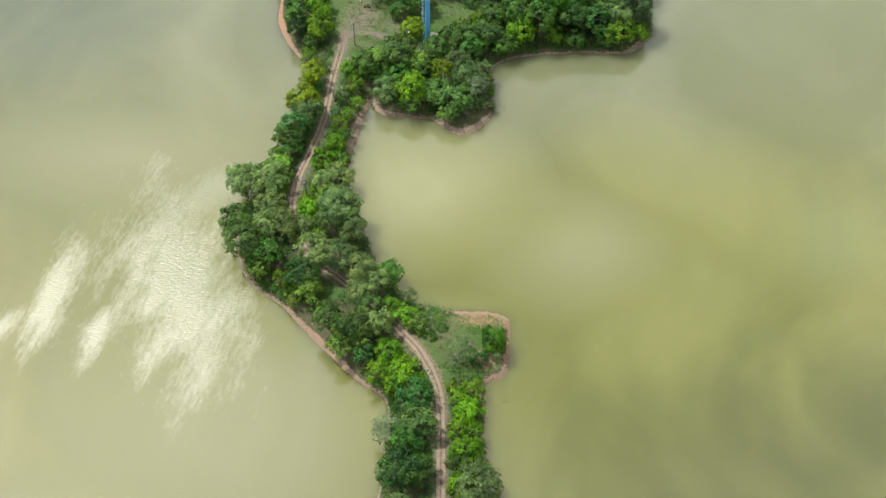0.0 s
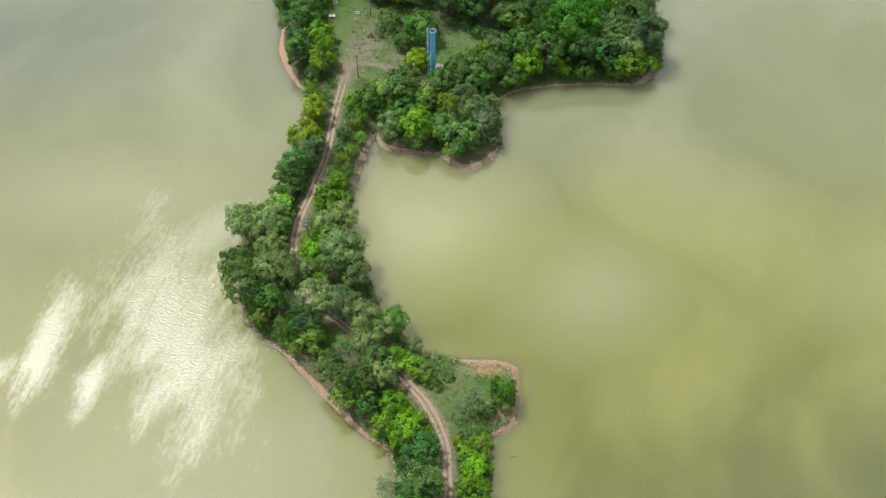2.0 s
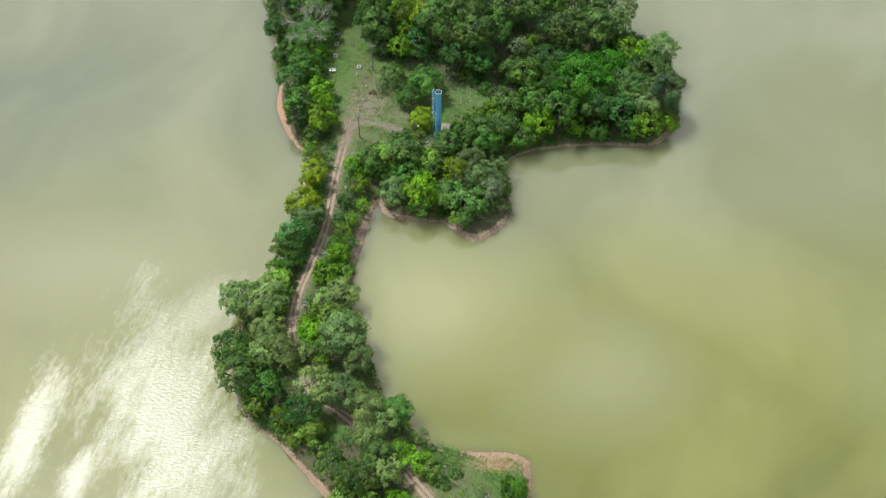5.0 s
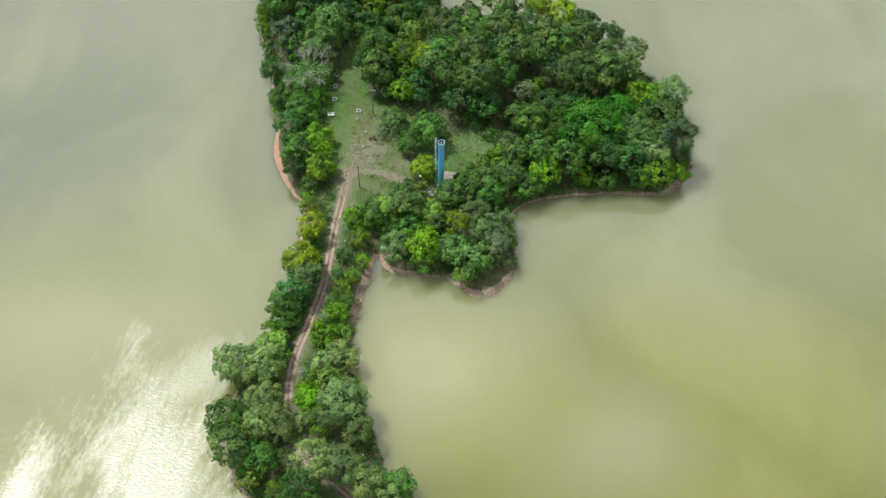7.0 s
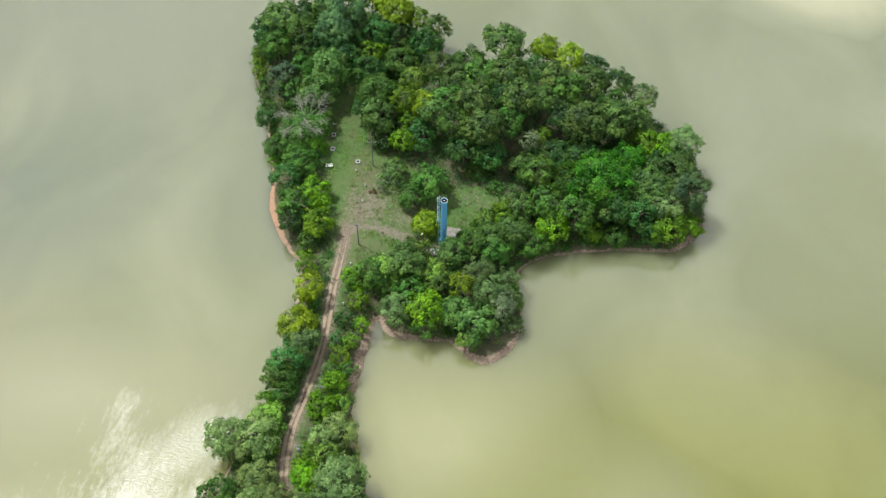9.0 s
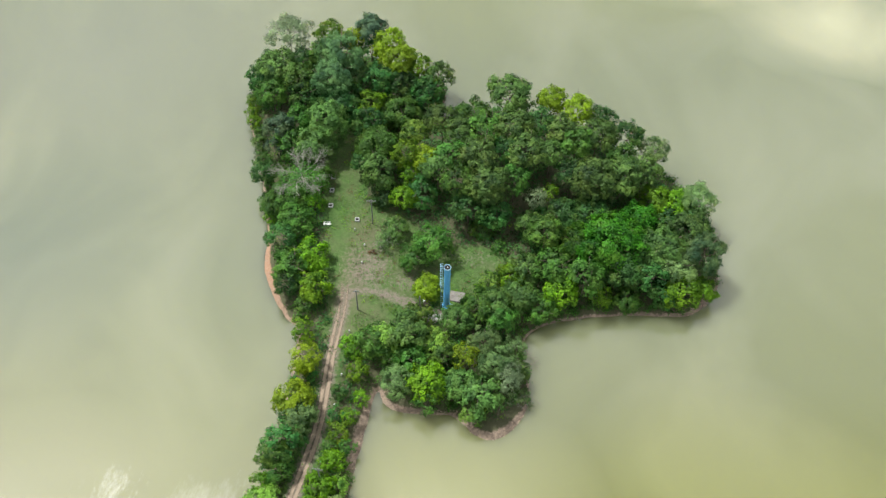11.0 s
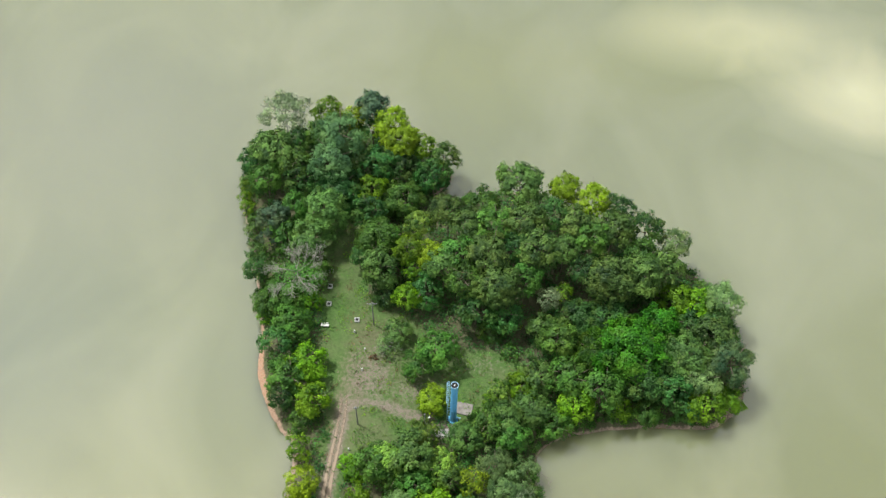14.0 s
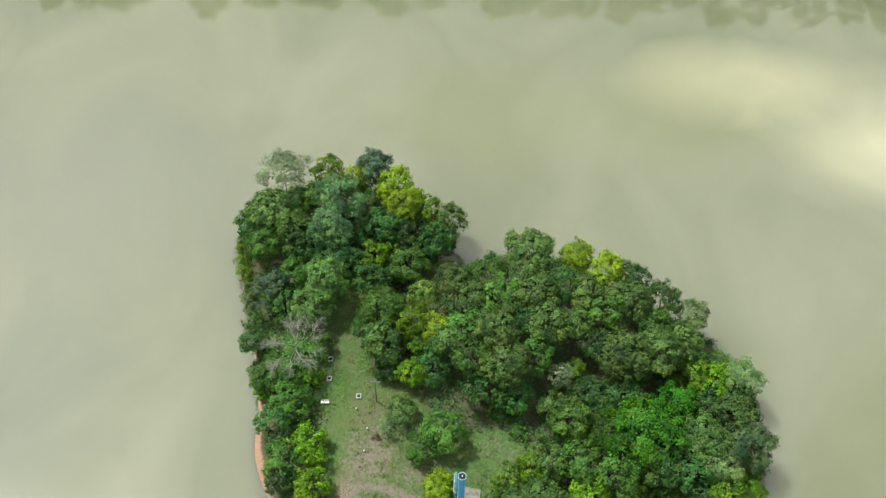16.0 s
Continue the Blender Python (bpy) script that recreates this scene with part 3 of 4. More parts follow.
# ---- trees ----
def crown_mesh(name, material, seed, radius, flat, heads, sprigs, leaf, droop=0.45, hollow=0.0):
    """A crown about the origin: boughs that end in rounded heads, each of several clumps of leaf sprigs, with dark gaps between."""
    rng = np.random.default_rng(seed)
    quads, sprig = [], []
    for h in range(heads):
        z = 1 - (h + 0.4) / heads * (1 + droop)
        a = h * 2.39996 + rng.normal() * 0.45
        s = math.sqrt(max(0.0, 1 - z * z))
        out = np.array([s * math.cos(a), s * math.sin(a), z])
        head_r = radius * rng.uniform(0.25, 0.42)
        head = out * (radius - head_r * 0.9) * rng.uniform(0.70, 1.17) * np.array([1, 1, flat])
        head_tone = rng.random()
        clumps = int(5 + 9 * (head_r / radius / 0.4) ** 2)
        for k in range(clumps):
            if hollow and rng.random() < hollow:
                continue
            way = rng.normal(size=3) + out * 0.8 + np.array([0, 0, 0.7])
            way /= np.linalg.norm(way)
            centre = head + way * head_r * rng.uniform(0.45, 0.95) * np.array([1, 1, 0.85])
            size = head_r * rng.uniform(0.28, 0.52)
            n = max(4, int(sprigs * rng.uniform(0.7, 1.2) * (size / 0.55) ** 1.5))
            sprig += [0.55 * head_tone + 0.45 * rng.random()] * n
            d = rng.normal(size=(n, 3)) + way * 0.6 + np.array([0, 0, 0.4])
            d /= np.linalg.norm(d, axis=1)[:, None]
            at = centre + d * size * rng.uniform(0.4, 1.1, (n, 1)) * np.array([1, 1, 0.8])
            up = d * 0.5 + way * 0.4 + out * 0.55 + np.array([0, 0, 0.2]) + rng.normal(size=(n, 3)) * 0.34
            up /= np.linalg.norm(up, axis=1)[:, None]
            along = np.cross(up, rng.normal(size=(n, 3)))
            along /= np.linalg.norm(along, axis=1)[:, None]
            across = np.cross(up, along)
            ln = leaf * rng.uniform(0.6, 1.3, (n, 1))
            wd = ln * rng.uniform(0.5, 0.8, (n, 1))
            quads.append(np.stack([at - along * ln * 0.5, at + across * wd * 0.5 + up * ln * 0.08,
                                   at + along * ln * 0.5 - up * ln * 0.10, at - across * wd * 0.5 + up * ln * 0.08], 1))
    return quads_mesh(name, np.concatenate(quads), material, sprig)


TALL = 8.0


def trunk_mesh(name, material, seed, reach, limbs, girth, twigs=0, low=0.45):
    """A tapered trunk of the height TALL, with limbs that spread to reach."""
    rng = np.random.default_rng(seed)
    bm = bmesh.new()
    lean = rng.normal(size=2) * 0.35
    knots = [Vector((lean[0] * s * s, lean[1] * s * s, TALL * s)) for s in (-0.08, 0.3, 0.65, 1.0)]
    for k in range(3):
        rod(bm, knots[k], knots[k + 1], girth * (1 - 0.25 * k), girth * (0.75 - 0.25 * k), 7)
    for k in range(limbs):
        h = low + (0.98 - low) * (k + rng.random()) / limbs
        a = 2.4 * k + rng.uniform(-0.4, 0.4)
        root = Vector((lean[0] * h * h, lean[1] * h * h, h * TALL))
        far = reach * rng.uniform(0.65, 1.0)
        elbow = root + Vector((math.cos(a) * far * 0.5, math.sin(a) * far * 0.5, rng.uniform(0.7, 1.6)))
        tip = elbow + Vector((math.cos(a + 0.3) * far * 0.5, math.sin(a + 0.3) * far * 0.5, rng.uniform(0.1, 1.3)))
        rod(bm, root, elbow, girth * 0.5, girth * 0.33, 5)
        rod(bm, elbow, tip, girth * 0.33, girth * 0.12, 5)
        for j in range(twigs):
            b = a + rng.uniform(-1.0, 1.0)
            s = rng.uniform(0.0, 1.0)
            start = elbow.lerp(tip, s)
            end = start + Vector((math.cos(b), math.sin(b), rng.uniform(0.0, 0.5))) * reach * rng.uniform(0.15, 0.38) * (1.1 - 0.4 * s)
            rod(bm, start, end, girth * 0.20, girth * 0.07, 4)
            for _ in range(3):
                c = b + rng.uniform(-0.9, 0.9)
                fork = start.lerp(end, rng.uniform(0.3, 0.9))
                rod(bm, fork, fork + Vector((math.cos(c), math.sin(c), rng.uniform(0, 0.5))) * reach * rng.uniform(0.07, 0.18), girth * 0.12, girth * 0.05, 4)
    me = bpy.data.meshes.new(name)
    bm.to_mesh(me)
    bm.free()
    me.materials.append(material)
    return me


LOOKS = {
    "dark": "dense dark green broadleaf tree among the grove",
    "mid": "leafy mid-green broadleaf tree with a lumpy crown",
    "olive": "olive-green broadleaf tree with a loose layered crown",
    "sage": "grey-green acacia-like tree with a soft spreading crown",
    "pale": "pale grey-green tree with a light airy crown",
    "dusk": "bluish dark green tree with a dense crown",
    "lush": "fresh bright green tree in full leaf",
    "vivid": "vivid green tree with a smooth wide crown",
    "lime": "yellow-green tree with young bright leaves",
    "silver": "pale silvery-green acacia-like tree with a fine soft crown",
    "teal": "soft teal-green tree with a wide feathery crown",
    "fresh": "light green leafy tree with a rounded crown",
    "bare": "nearly leafless tree with spreading pale grey branches",
    "sparse": "thin-leaved tree with pale grey twigs showing",
    "rust": "low dry reddish-brown bush on bare soil",
    "thin": "thin grey-green sapling with an open crown",
}
# class: radius, flatness, heads, sprigs a clump, leaf length
CLASSES = {
    "shrub": (2.5, 0.85, 16, 13.8, 0.335),
    "tree": (3.8, 0.84, 26, 14.2, 0.41),
    "big": (5.2, 0.78, 36, 14.6, 0.455),
}
CROWNS, TRUNKS = {}, {}


def crown_for(kind, size, variant):
    key = (kind, size, variant)
    if key not in CROWNS:
        r, flat, heads, sprigs, leaf = CLASSES[size]
        seed = sum(map(ord, kind + size)) * 7 + variant
        if kind in ("sparse", "thin", "bare"):
            amount = {"sparse": 0.7, "thin": 0.5, "bare": 0.2}[kind]
            CROWNS[key] = crown_mesh("crown", LEAVES[{"sparse": "pale", "thin": "sage", "bare": "mid"}[kind]], seed, r * 1.02, flat, heads, sprigs * amount, leaf * 0.8, 0.2, 0.15)
        else:
            if kind == "olive":
                flat, leaf = flat * 0.95, leaf * 1.05
            if kind in ("sage", "vivid", "pale", "silver", "teal"):
                sprigs, leaf = sprigs * 1.5, leaf * 0.76
            if kind == "dusk":
                sprigs, leaf = sprigs * 1.7, leaf * 0.9
            CROWNS[key] = crown_mesh("crown", LEAVES[kind], seed, r, flat * (1 + 0.08 * (variant - 1)), heads, sprigs, leaf)
    return CROWNS[key]


def trunk_for(kind, size, variant):
    pale = kind in ("bare", "sparse", "thin")
    key = (pale and kind, size, variant)
    if key not in TRUNKS:
        r = CLASSES[size][0]
        girth = {"shrub": 0.07, "tree": 0.16, "big": 0.24}[size]
        if kind == "bare":
            TRUNKS[key] = trunk_mesh("trunk", PALE_BARK, 77 + variant, r * 1.08, 16, girth * 0.42, 20, 0.55)
        elif pale:
            TRUNKS[key] = trunk_mesh("trunk", PALE_BARK, 55 + variant, r * 0.95, 9, girth * 0.6, 6, 0.45)
        else:
            TRUNKS[key] = trunk_mesh("trunk", BARK, 31 + variant, r * 0.85, 6, girth)
    return TRUNKS[key]


def beside_track(x, y, radius):
    """Along the causeway the crowns leave the track open."""
    if not (138 < y < 200 or y < 106):
        return x, y
    d = TRACK_LINE - np.array([x, y])
    k = int((d ** 2).sum(1).argmin())
    away = np.array([x, y]) - TRACK_LINE[k]
    dist = float(np.hypot(*away))
    push = min(2.2, max(0.0, radius * 0.92 + 1.3 - dist))
    away = away / max(dist, 0.01) * push
    return x + away[0], y + away[1]


def plant(x, y, radius, height, kind, group):
    """height: that of the crown's middle above the water."""
    x, y = beside_track(x, y, radius)
    size = "shrub" if radius < 2.9 else "tree" if radius < 4.5 else "big"
    pick = random.Random(int(x * 131 + y * 977))
    variant = pick.randrange(4)
    z = max(ground_z(x, y), 0.1)
    low = size == "shrub" and height < 6
    name = "shrub" if low else "tree"
    label = LOOKS[kind]
    if low:
        label = label.replace("broadleaf tree", "bush").replace(" tree ", " bush ").replace("tree,", "bush,")
    t = thing(name, pose(x, y, z, 0, 0, 0), label, name, group)
    s = radius / CLASSES[size][0] * 1.08
    turn = pick.uniform(0, 360)
    crown = part("crown", crown_for(kind, size, variant), None, t)
    crown.matrix_basis = pose(0, 0, height - z - 0.22 * radius - (2.6 if kind == "bare" else 0), 0, 0, turn) @ Matrix.Diagonal((s, s * pick.uniform(0.92, 1.08), s * pick.uniform(0.92, 1.12), 1))
    trunk = part("trunk", trunk_for(kind, size, variant), None, t)
    trunk.matrix_basis = pose(0, 0, 0, 0, 0, turn) @ Matrix.Diagonal((s, s, (height - z + radius * 0.15) / TALL, 1))
    return t


# x, y, crown radius, height of the crown's middle, kind
NORTH_TREES = [
    (-45.0, 269.2, 5.2, 12.4, "sparse"), (-35.0, 269.8, 3.9, 12.0, "lush"), (-41.2, 263.6, 3.6, 9.0, "dark"), (-36.4, 264.4, 3.6, 9.5, "mid"), (-24.6, 267.6, 3.4, 9.5, "dark"), (-29.1, 267.6, 3.1, 12.0, "lime"), (-24.7, 270.4, 4.3, 13.4, "dusk"),
    (-20.0, 265.9, 4.1, 13.0, "lime"), (-17.3, 261.5, 4.6, 12.0, "lime"), (-12.8, 261.7, 3.2, 10.0, "lush"), (-7.7, 259.3, 3.8, 9.0, "mid"),
    (-10.1, 254.4, 4.4, 8.0, "dark"), (-31.4, 259.4, 5.6, 16.0, "teal"), (-32.3, 253.8, 5.0, 14.0, "teal"), (-26.5, 257.2, 3.8, 11.0, "olive"),
    (-22.7, 255.7, 3.8, 11.0, "dark"), (-46.6, 258.3, 5.4, 12.0, "olive"), (-50.4, 256.6, 3.8, 10.0, "dark"), (-41.4, 255.2, 4.4, 11.0, "mid"),
    (-47.5, 251.8, 3.8, 9.0, "mid"), (-40.0, 252.0, 3.8, 9.0, "dark"), (-31.1, 249.9, 5.6, 9.0, "dark"), (-23.7, 249.3, 3.5, 9.0, "lush"),
    (-20.3, 256.5, 3.8, 10.0, "dark"),
]
NORTH_CENTRE_TREES = [
    (-16.5, 255.8, 3.8, 9.0, "dark"), (-16.2, 247.9, 5.0, 7.0, "mid"), (-33.4, 241.2, 4.9, 12.0, "olive"), (-35.8, 234.9, 4.3, 10.0, "olive"),
    (-44.8, 240.4, 3.4, 10.0, "dusk"), (-45.9, 236.6, 2.4, 7.0, "dusk"), (-40.7, 245.0, 3.5, 8.0, "mid"), (-41.2, 237.5, 4.3, 7.0, "mid"),
    (-36.9, 236.9, 2.2, 7.0, "lush"), (-23.8, 242.5, 3.9, 10.0, "dark"), (-21.6, 235.3, 5.0, 10.0, "mid"), (-23.8, 232.1, 3.4, 8.0, "dark"),
    (-19.3, 235.2, 3.6, 10.0, "mid"), (-20.6, 226.8, 4.4, 11.0, "olive"), (-18.9, 223.8, 3.5, 6.0, "dark"), (-12.8, 237.6, 3.3, 12.0, "fresh"),
    (-14.4, 231.2, 3.7, 12.0, "lush"), (-10.3, 229.9, 2.9, 12.0, "lime"), (-13.7, 228.3, 2.9, 9.0, "lush"), (-14.7, 221.4, 2.9, 8.0, "lush"),
    (-10.7, 222.8, 4.1, 8.0, "dark"), (-7.3, 225.9, 4.0, 14.0, "olive"),
]
NORTH_WEST_TREES = [
    (-37.7, 225.0, 5.8, 10.5, "bare"), (-47.0, 228.7, 3.2, 7.5, "dark"), (-34.4, 228.3, 3.0, 6.0, "mid"), (-40.9, 222.0, 4.7, 6.0, "mid"),
    (-35.1, 221.3, 2.6, 5.0, "lush"), (-44.2, 220.5, 2.9, 6.0, "mid"),
]
EAST_GROVE_BACK = [
    (-6.4, 239.3, 4.1, 15.0, "olive"), (-2.2, 235.0, 4.1, 15.0, "olive"), (0.8, 241.6, 4.2, 14.0, "mid"), (9.0, 244.8, 5.2, 18.0, "olive"),
    (18.8, 245.8, 3.9, 15.0, "lime"), (24.6, 242.7, 3.9, 15.0, "lime"), (31.0, 243.1, 3.4, 12.0, "dark"), (2.9, 235.2, 4.1, 16.0, "mid"),
    (9.8, 235.4, 4.6, 17.0, "olive"), (16.0, 238.4, 3.5, 15.0, "dark"), (20.6, 236.3, 4.1, 15.0, "olive"), (-4.0, 228.0, 4.3, 15.0, "mid"),
    (1.6, 226.9, 4.7, 17.0, "olive"), (7.5, 229.7, 3.5, 15.0, "dark"), (12.0, 229.1, 4.4, 16.0, "olive"), (18.0, 230.6, 3.5, 14.0, "olive"),
    (24.0, 233.5, 4.1, 14.0, "mid"), (28.9, 235.8, 4.8, 14.0, "olive"), (36.5, 238.1, 3.6, 12.0, "dark"), (42.5, 235.3, 3.5, 10.0, "sage"),
]
EAST_GROVE_FRONT = [
    (34.6, 230.9, 3.6, 12.0, "mid"), (22.6, 226.5, 3.5, 12.0, "dark"), (27.1, 222.7, 5.2, 14.0, "olive"), (33.7, 224.8, 4.7, 13.0, "olive"),
    (39.0, 227.5, 4.2, 11.0, "olive"), (-2.8, 222.0, 4.3, 14.0, "mid"), (3.9, 220.2, 4.7, 15.0, "olive"), (-0.4, 217.9, 4.3, 10.0, "dark"),
    (5.2, 216.7, 4.0, 10.0, "dark"), (3.3, 215.9, 2.9, 4.0, "mid"), (9.7, 223.6, 3.7, 13.0, "mid"), (14.4, 220.2, 2.8, 10.0, "pale"),
    (17.7, 222.3, 2.2, 10.0, "lush"), (15.9, 219.0, 2.1, 6.0, "dark"), (13.2, 214.2, 3.4, 8.0, "olive"), (16.2, 210.6, 3.9, 10.0, "mid"),
    (41.6, 223.3, 4.2, 7.0, "lush"), (46.0, 221.4, 4.2, 7.0, "lush"), (50.7, 220.4, 3.8, 10.5, "sage"), (49.7, 216.9, 3.6, 8.0, "dark"),
]
EAST_SHORE_TREES = [
    (21.1, 216.4, 4.6, 9.0, "dark"), (26.8, 217.1, 4.6, 9.0, "dark"), (30.2, 208.5, 7.0, 11.0, "vivid"), (23.4, 208.8, 4.5, 9.0, "vivid"),
    (36.8, 215.4, 4.1, 9.0, "vivid"), (33.2, 202.4, 4.5, 9.0, "dark"), (24.1, 199.9, 4.2, 10.0, "mid"), (18.0, 202.7, 4.4, 9.0, "mid"),
    (19.2, 198.2, 3.9, 6.0, "lush"), (28.0, 198.2, 2.8, 5.0, "lush"), (33.6, 198.2, 2.9, 4.0, "mid"), (41.2, 207.5, 5.1, 10.0, "olive"),
    (44.1, 203.2, 4.0, 9.0, "sage"), (38.6, 201.2, 4.0, 8.0, "dark"), (49.5, 205.9, 4.8, 11.0, "teal"), (45.3, 198.9, 4.2, 6.0, "lush"),
    (50.7, 201.0, 2.9, 4.0, "lush"), (41.5, 199.6, 3.5, 4.0, "dark"), (47.5, 212.6, 4.1, 10.0, "olive"), (44.2, 216.7, 4.1, 7.0, "dark"),
    (37.2, 209.1, 4.0, 9.0, "dark"),
]
CLEARING_TREES = [
    (-9.1, 198.5, 3.3, 6.0, "lime"), (-11.6, 206.0, 3.4, 7.0, "mid"), (-7.9, 208.7, 4.1, 9.0, "mid"), (-16.5, 214.0, 3.0, 6.0, "olive"),
    (-18.2, 211.3, 3.0, 5.0, "thin"), (-21.3, 209.2, 1.0, 3.2, "rust"), (10.3, 196.6, 3.9, 7.0, "olive"), (9.1, 203.0, 3.2, 4.5, "lush"),
    (5.2, 202.6, 2.4, 3.4, "mid"), (6.5, 210.7, 2.1, 4.0, "mid"), (10.4, 207.6, 2.7, 4.6, "olive"), (2.3, 200.3, 1.7, 3.2, "lush"), (14.8, 194.1, 3.4, 5.0, "mid"), (5.3, 193.1, 4.3, 7.5, "olive"), (12.3, 203.9, 3.4, 6.5, "olive"),
]
SOUTH_LOBE_TREES = [
    (-19.2, 185.0, 3.8, 6.0, "mid"), (-16.4, 185.8, 3.8, 7.0, "fresh"), (-12.9, 186.0, 4.4, 9.0, "olive"), (-10.8, 190.6, 3.0, 8.0, "fresh"),
    (-7.3, 184.6, 3.2, 7.4, "fresh"), (-15.2, 182.8, 3.0, 5.0, "mid"), (-11.7, 181.1, 3.4, 6.0, "mid"), (-1.1, 180.6, 2.7, 9.0, "lime"),
    (-5.0, 182.0, 2.9, 7.0, "mid"), (2.9, 184.4, 3.4, 8.0, "sage"), (5.1, 180.0, 3.8, 8.0, "sage"), (-2.4, 190.2, 3.4, 7.5, "olive"),
    (1.8, 192.9, 3.9, 8.0, "mid"), (5.9, 190.9, 3.5, 7.0, "mid"), (4.3, 201.2, 2.3, 4.5, "fresh"), (-14.8, 176.2, 3.3, 6.0, "sage"),
    (-8.2, 175.9, 4.0, 7.0, "lush"), (-8.7, 172.4, 2.7, 5.0, "mid"), (-1.5, 175.9, 3.8, 6.0, "olive"), (2.3, 173.6, 4.4, 6.0, "olive"),
    (7.3, 177.5, 3.4, 7.0, "pale"), (9.7, 180.0, 2.6, 4.5, "olive"), (9.6, 185.2, 2.8, 5.0, "sage"), (9.6, 174.6, 2.2, 3.6, "thin"), (0.7, 170.7, 2.7, 4.0, "fresh"),
]
WEST_BANK_TREES = [
    (-40.7, 210.8, 3.9, 7.0, "dark"), (-34.1, 206.1, 4.2, 7.0, "lush"), (-37.7, 202.8, 4.2, 7.0, "mid"), (-32.8, 198.0, 3.8, 7.0, "lush"),
    (-38.9, 199.2, 3.0, 6.0, "dark"), (-34.6, 195.2, 2.6, 4.0, "mid"), (-38.4, 214.7, 3.9, 7.5, "mid"), (-34.6, 188.8, 2.8, 4.0, "lush"),
    (-31.8, 180.7, 3.4, 7.0, "lime"), (-33.0, 178.5, 2.5, 4.0, "dark"), (-34.2, 171.2, 4.2, 7.0, "lime"), (-31.5, 166.2, 4.0, 7.0, "sage"),
    (-35.5, 163.1, 3.8, 7.0, "dark"), (-37.2, 159.7, 3.3, 7.0, "mid"),
]
CAUSEWAY_BUSHES = [
    (-27.1, 186.0, 1.8, 3.5, "lush"), (-23.6, 184.2, 2.5, 4.0, "lush"), (-26.0, 175.0, 2.1, 4.0, "dark"), (-22.6, 179.1, 2.5, 4.5, "lush"),
    (-21.5, 173.2, 2.0, 4.0, "lush"), (-26.2, 169.5, 2.1, 4.0, "dark"), (-23.7, 169.3, 1.9, 4.0, "lush"), (-25.4, 166.0, 2.5, 4.0, "lush"),
    (-26.8, 162.7, 1.9, 3.5, "mid"), (-25.9, 160.0, 2.5, 4.0, "lush"), (-23.8, 162.8, 1.9, 3.5, "mid"),
]
CAUSEWAY_TREES = [
    (-34.9, 156.6, 3.1, 5.0, "mid"), (-37.4, 150.4, 3.5, 5.4, "fresh"), (-39.2, 154.8, 2.3, 5.0, "lush"), (-45.7, 146.3, 3.9, 7.0, "silver"),
    (-43.1, 144.2, 3.2, 6.0, "silver"), (-38.6, 145.9, 4.1, 8.0, "silver"), (-38.0, 144.8, 2.3, 5.0, "lush"), (-24.7, 148.9, 3.7, 5.0, "silver"),
    (-26.5, 159.7, 2.4, 4.0, "lush"), (-28.7, 154.6, 3.3, 3.5, "lush"), (-25.8, 154.9, 2.8, 3.5, "fresh"), (-26.5, 143.8, 2.7, 5.0, "fresh"),
    (-31.3, 139.5, 3.2, 3.5, "lush"), (-30.4, 144.7, 2.3, 3.0, "lush"),
]
MOUND_TREES = [
    (-45.2, 133.8, 4.0, 8.0, "mid"), (-38.4, 137.8, 3.5, 7.0, "silver"), (-39.1, 132.4, 3.0, 8.0, "silver"), (-35.2, 133.2, 3.4, 7.0, "silver"),
    (-42.9, 127.3, 4.2, 9.0, "olive"), (-38.0, 125.6, 3.4, 7.0, "mid"), (-23.2, 136.6, 5.2, 9.0, "sage"), (-19.6, 132.0, 3.1, 7.0, "sage"),
    (-27.4, 147.0, 2.6, 6.0, "silver"), (-31.0, 134.2, 2.5, 5.0, "silver"), (-29.0, 137.6, 2.2, 3.8, "lush"), (-27.5, 132.8, 2.2, 4.5, "lush"),
    (-27.1, 124.7, 4.1, 9.0, "silver"), (-22.0, 123.3, 3.6, 9.0, "sage"), (-29.7, 119.5, 3.5, 8.0, "dark"), (-17.3, 120.5, 3.4, 9.0, "silver"),
    (-13.6, 117.6, 2.8, 8.0, "silver"),
]
MOUND_SOUTH_TREES = [
    (-11.5, 121.4, 2.9, 5.5, "mid"), (-17.0, 115.3, 3.2, 8.0, "silver"), (-14.5, 111.5, 3.1, 8.0, "olive"), (-34.3, 120.1, 2.2, 4.5, "lush"),
    (-31.6, 116.5, 2.3, 4.0, "lush"), (-28.3, 116.6, 2.9, 6.0, "fresh"), (-26.3, 113.7, 2.4, 5.0, "fresh"), (-23.2, 108.6, 2.9, 8.0, "olive"),
    (-19.6, 106.0, 3.2, 8.0, "mid"), (-20.5, 103.0, 2.8, 6.0, "fresh"), (-16.5, 107.1, 3.1, 8.0, "olive"), (-12.9, 107.7, 2.9, 8.0, "silver"),
    (-10.9, 112.8, 2.3, 6.0, "lush"), (-8.1, 111.3, 2.8, 5.0, "lush"), (-5.0, 109.8, 2.6, 4.0, "fresh"), (-7.0, 116.8, 1.7, 4.0, "silver"),
    (-16.2, 104.4, 2.5, 6.0, "fresh"), (-39.9, 122.8, 2.7, 5.0, "fresh"), (-31.1, 142.3, 2.3, 3.5, "lush"), (-32.4, 131.5, 1.8, 3.5, "fresh"),
]
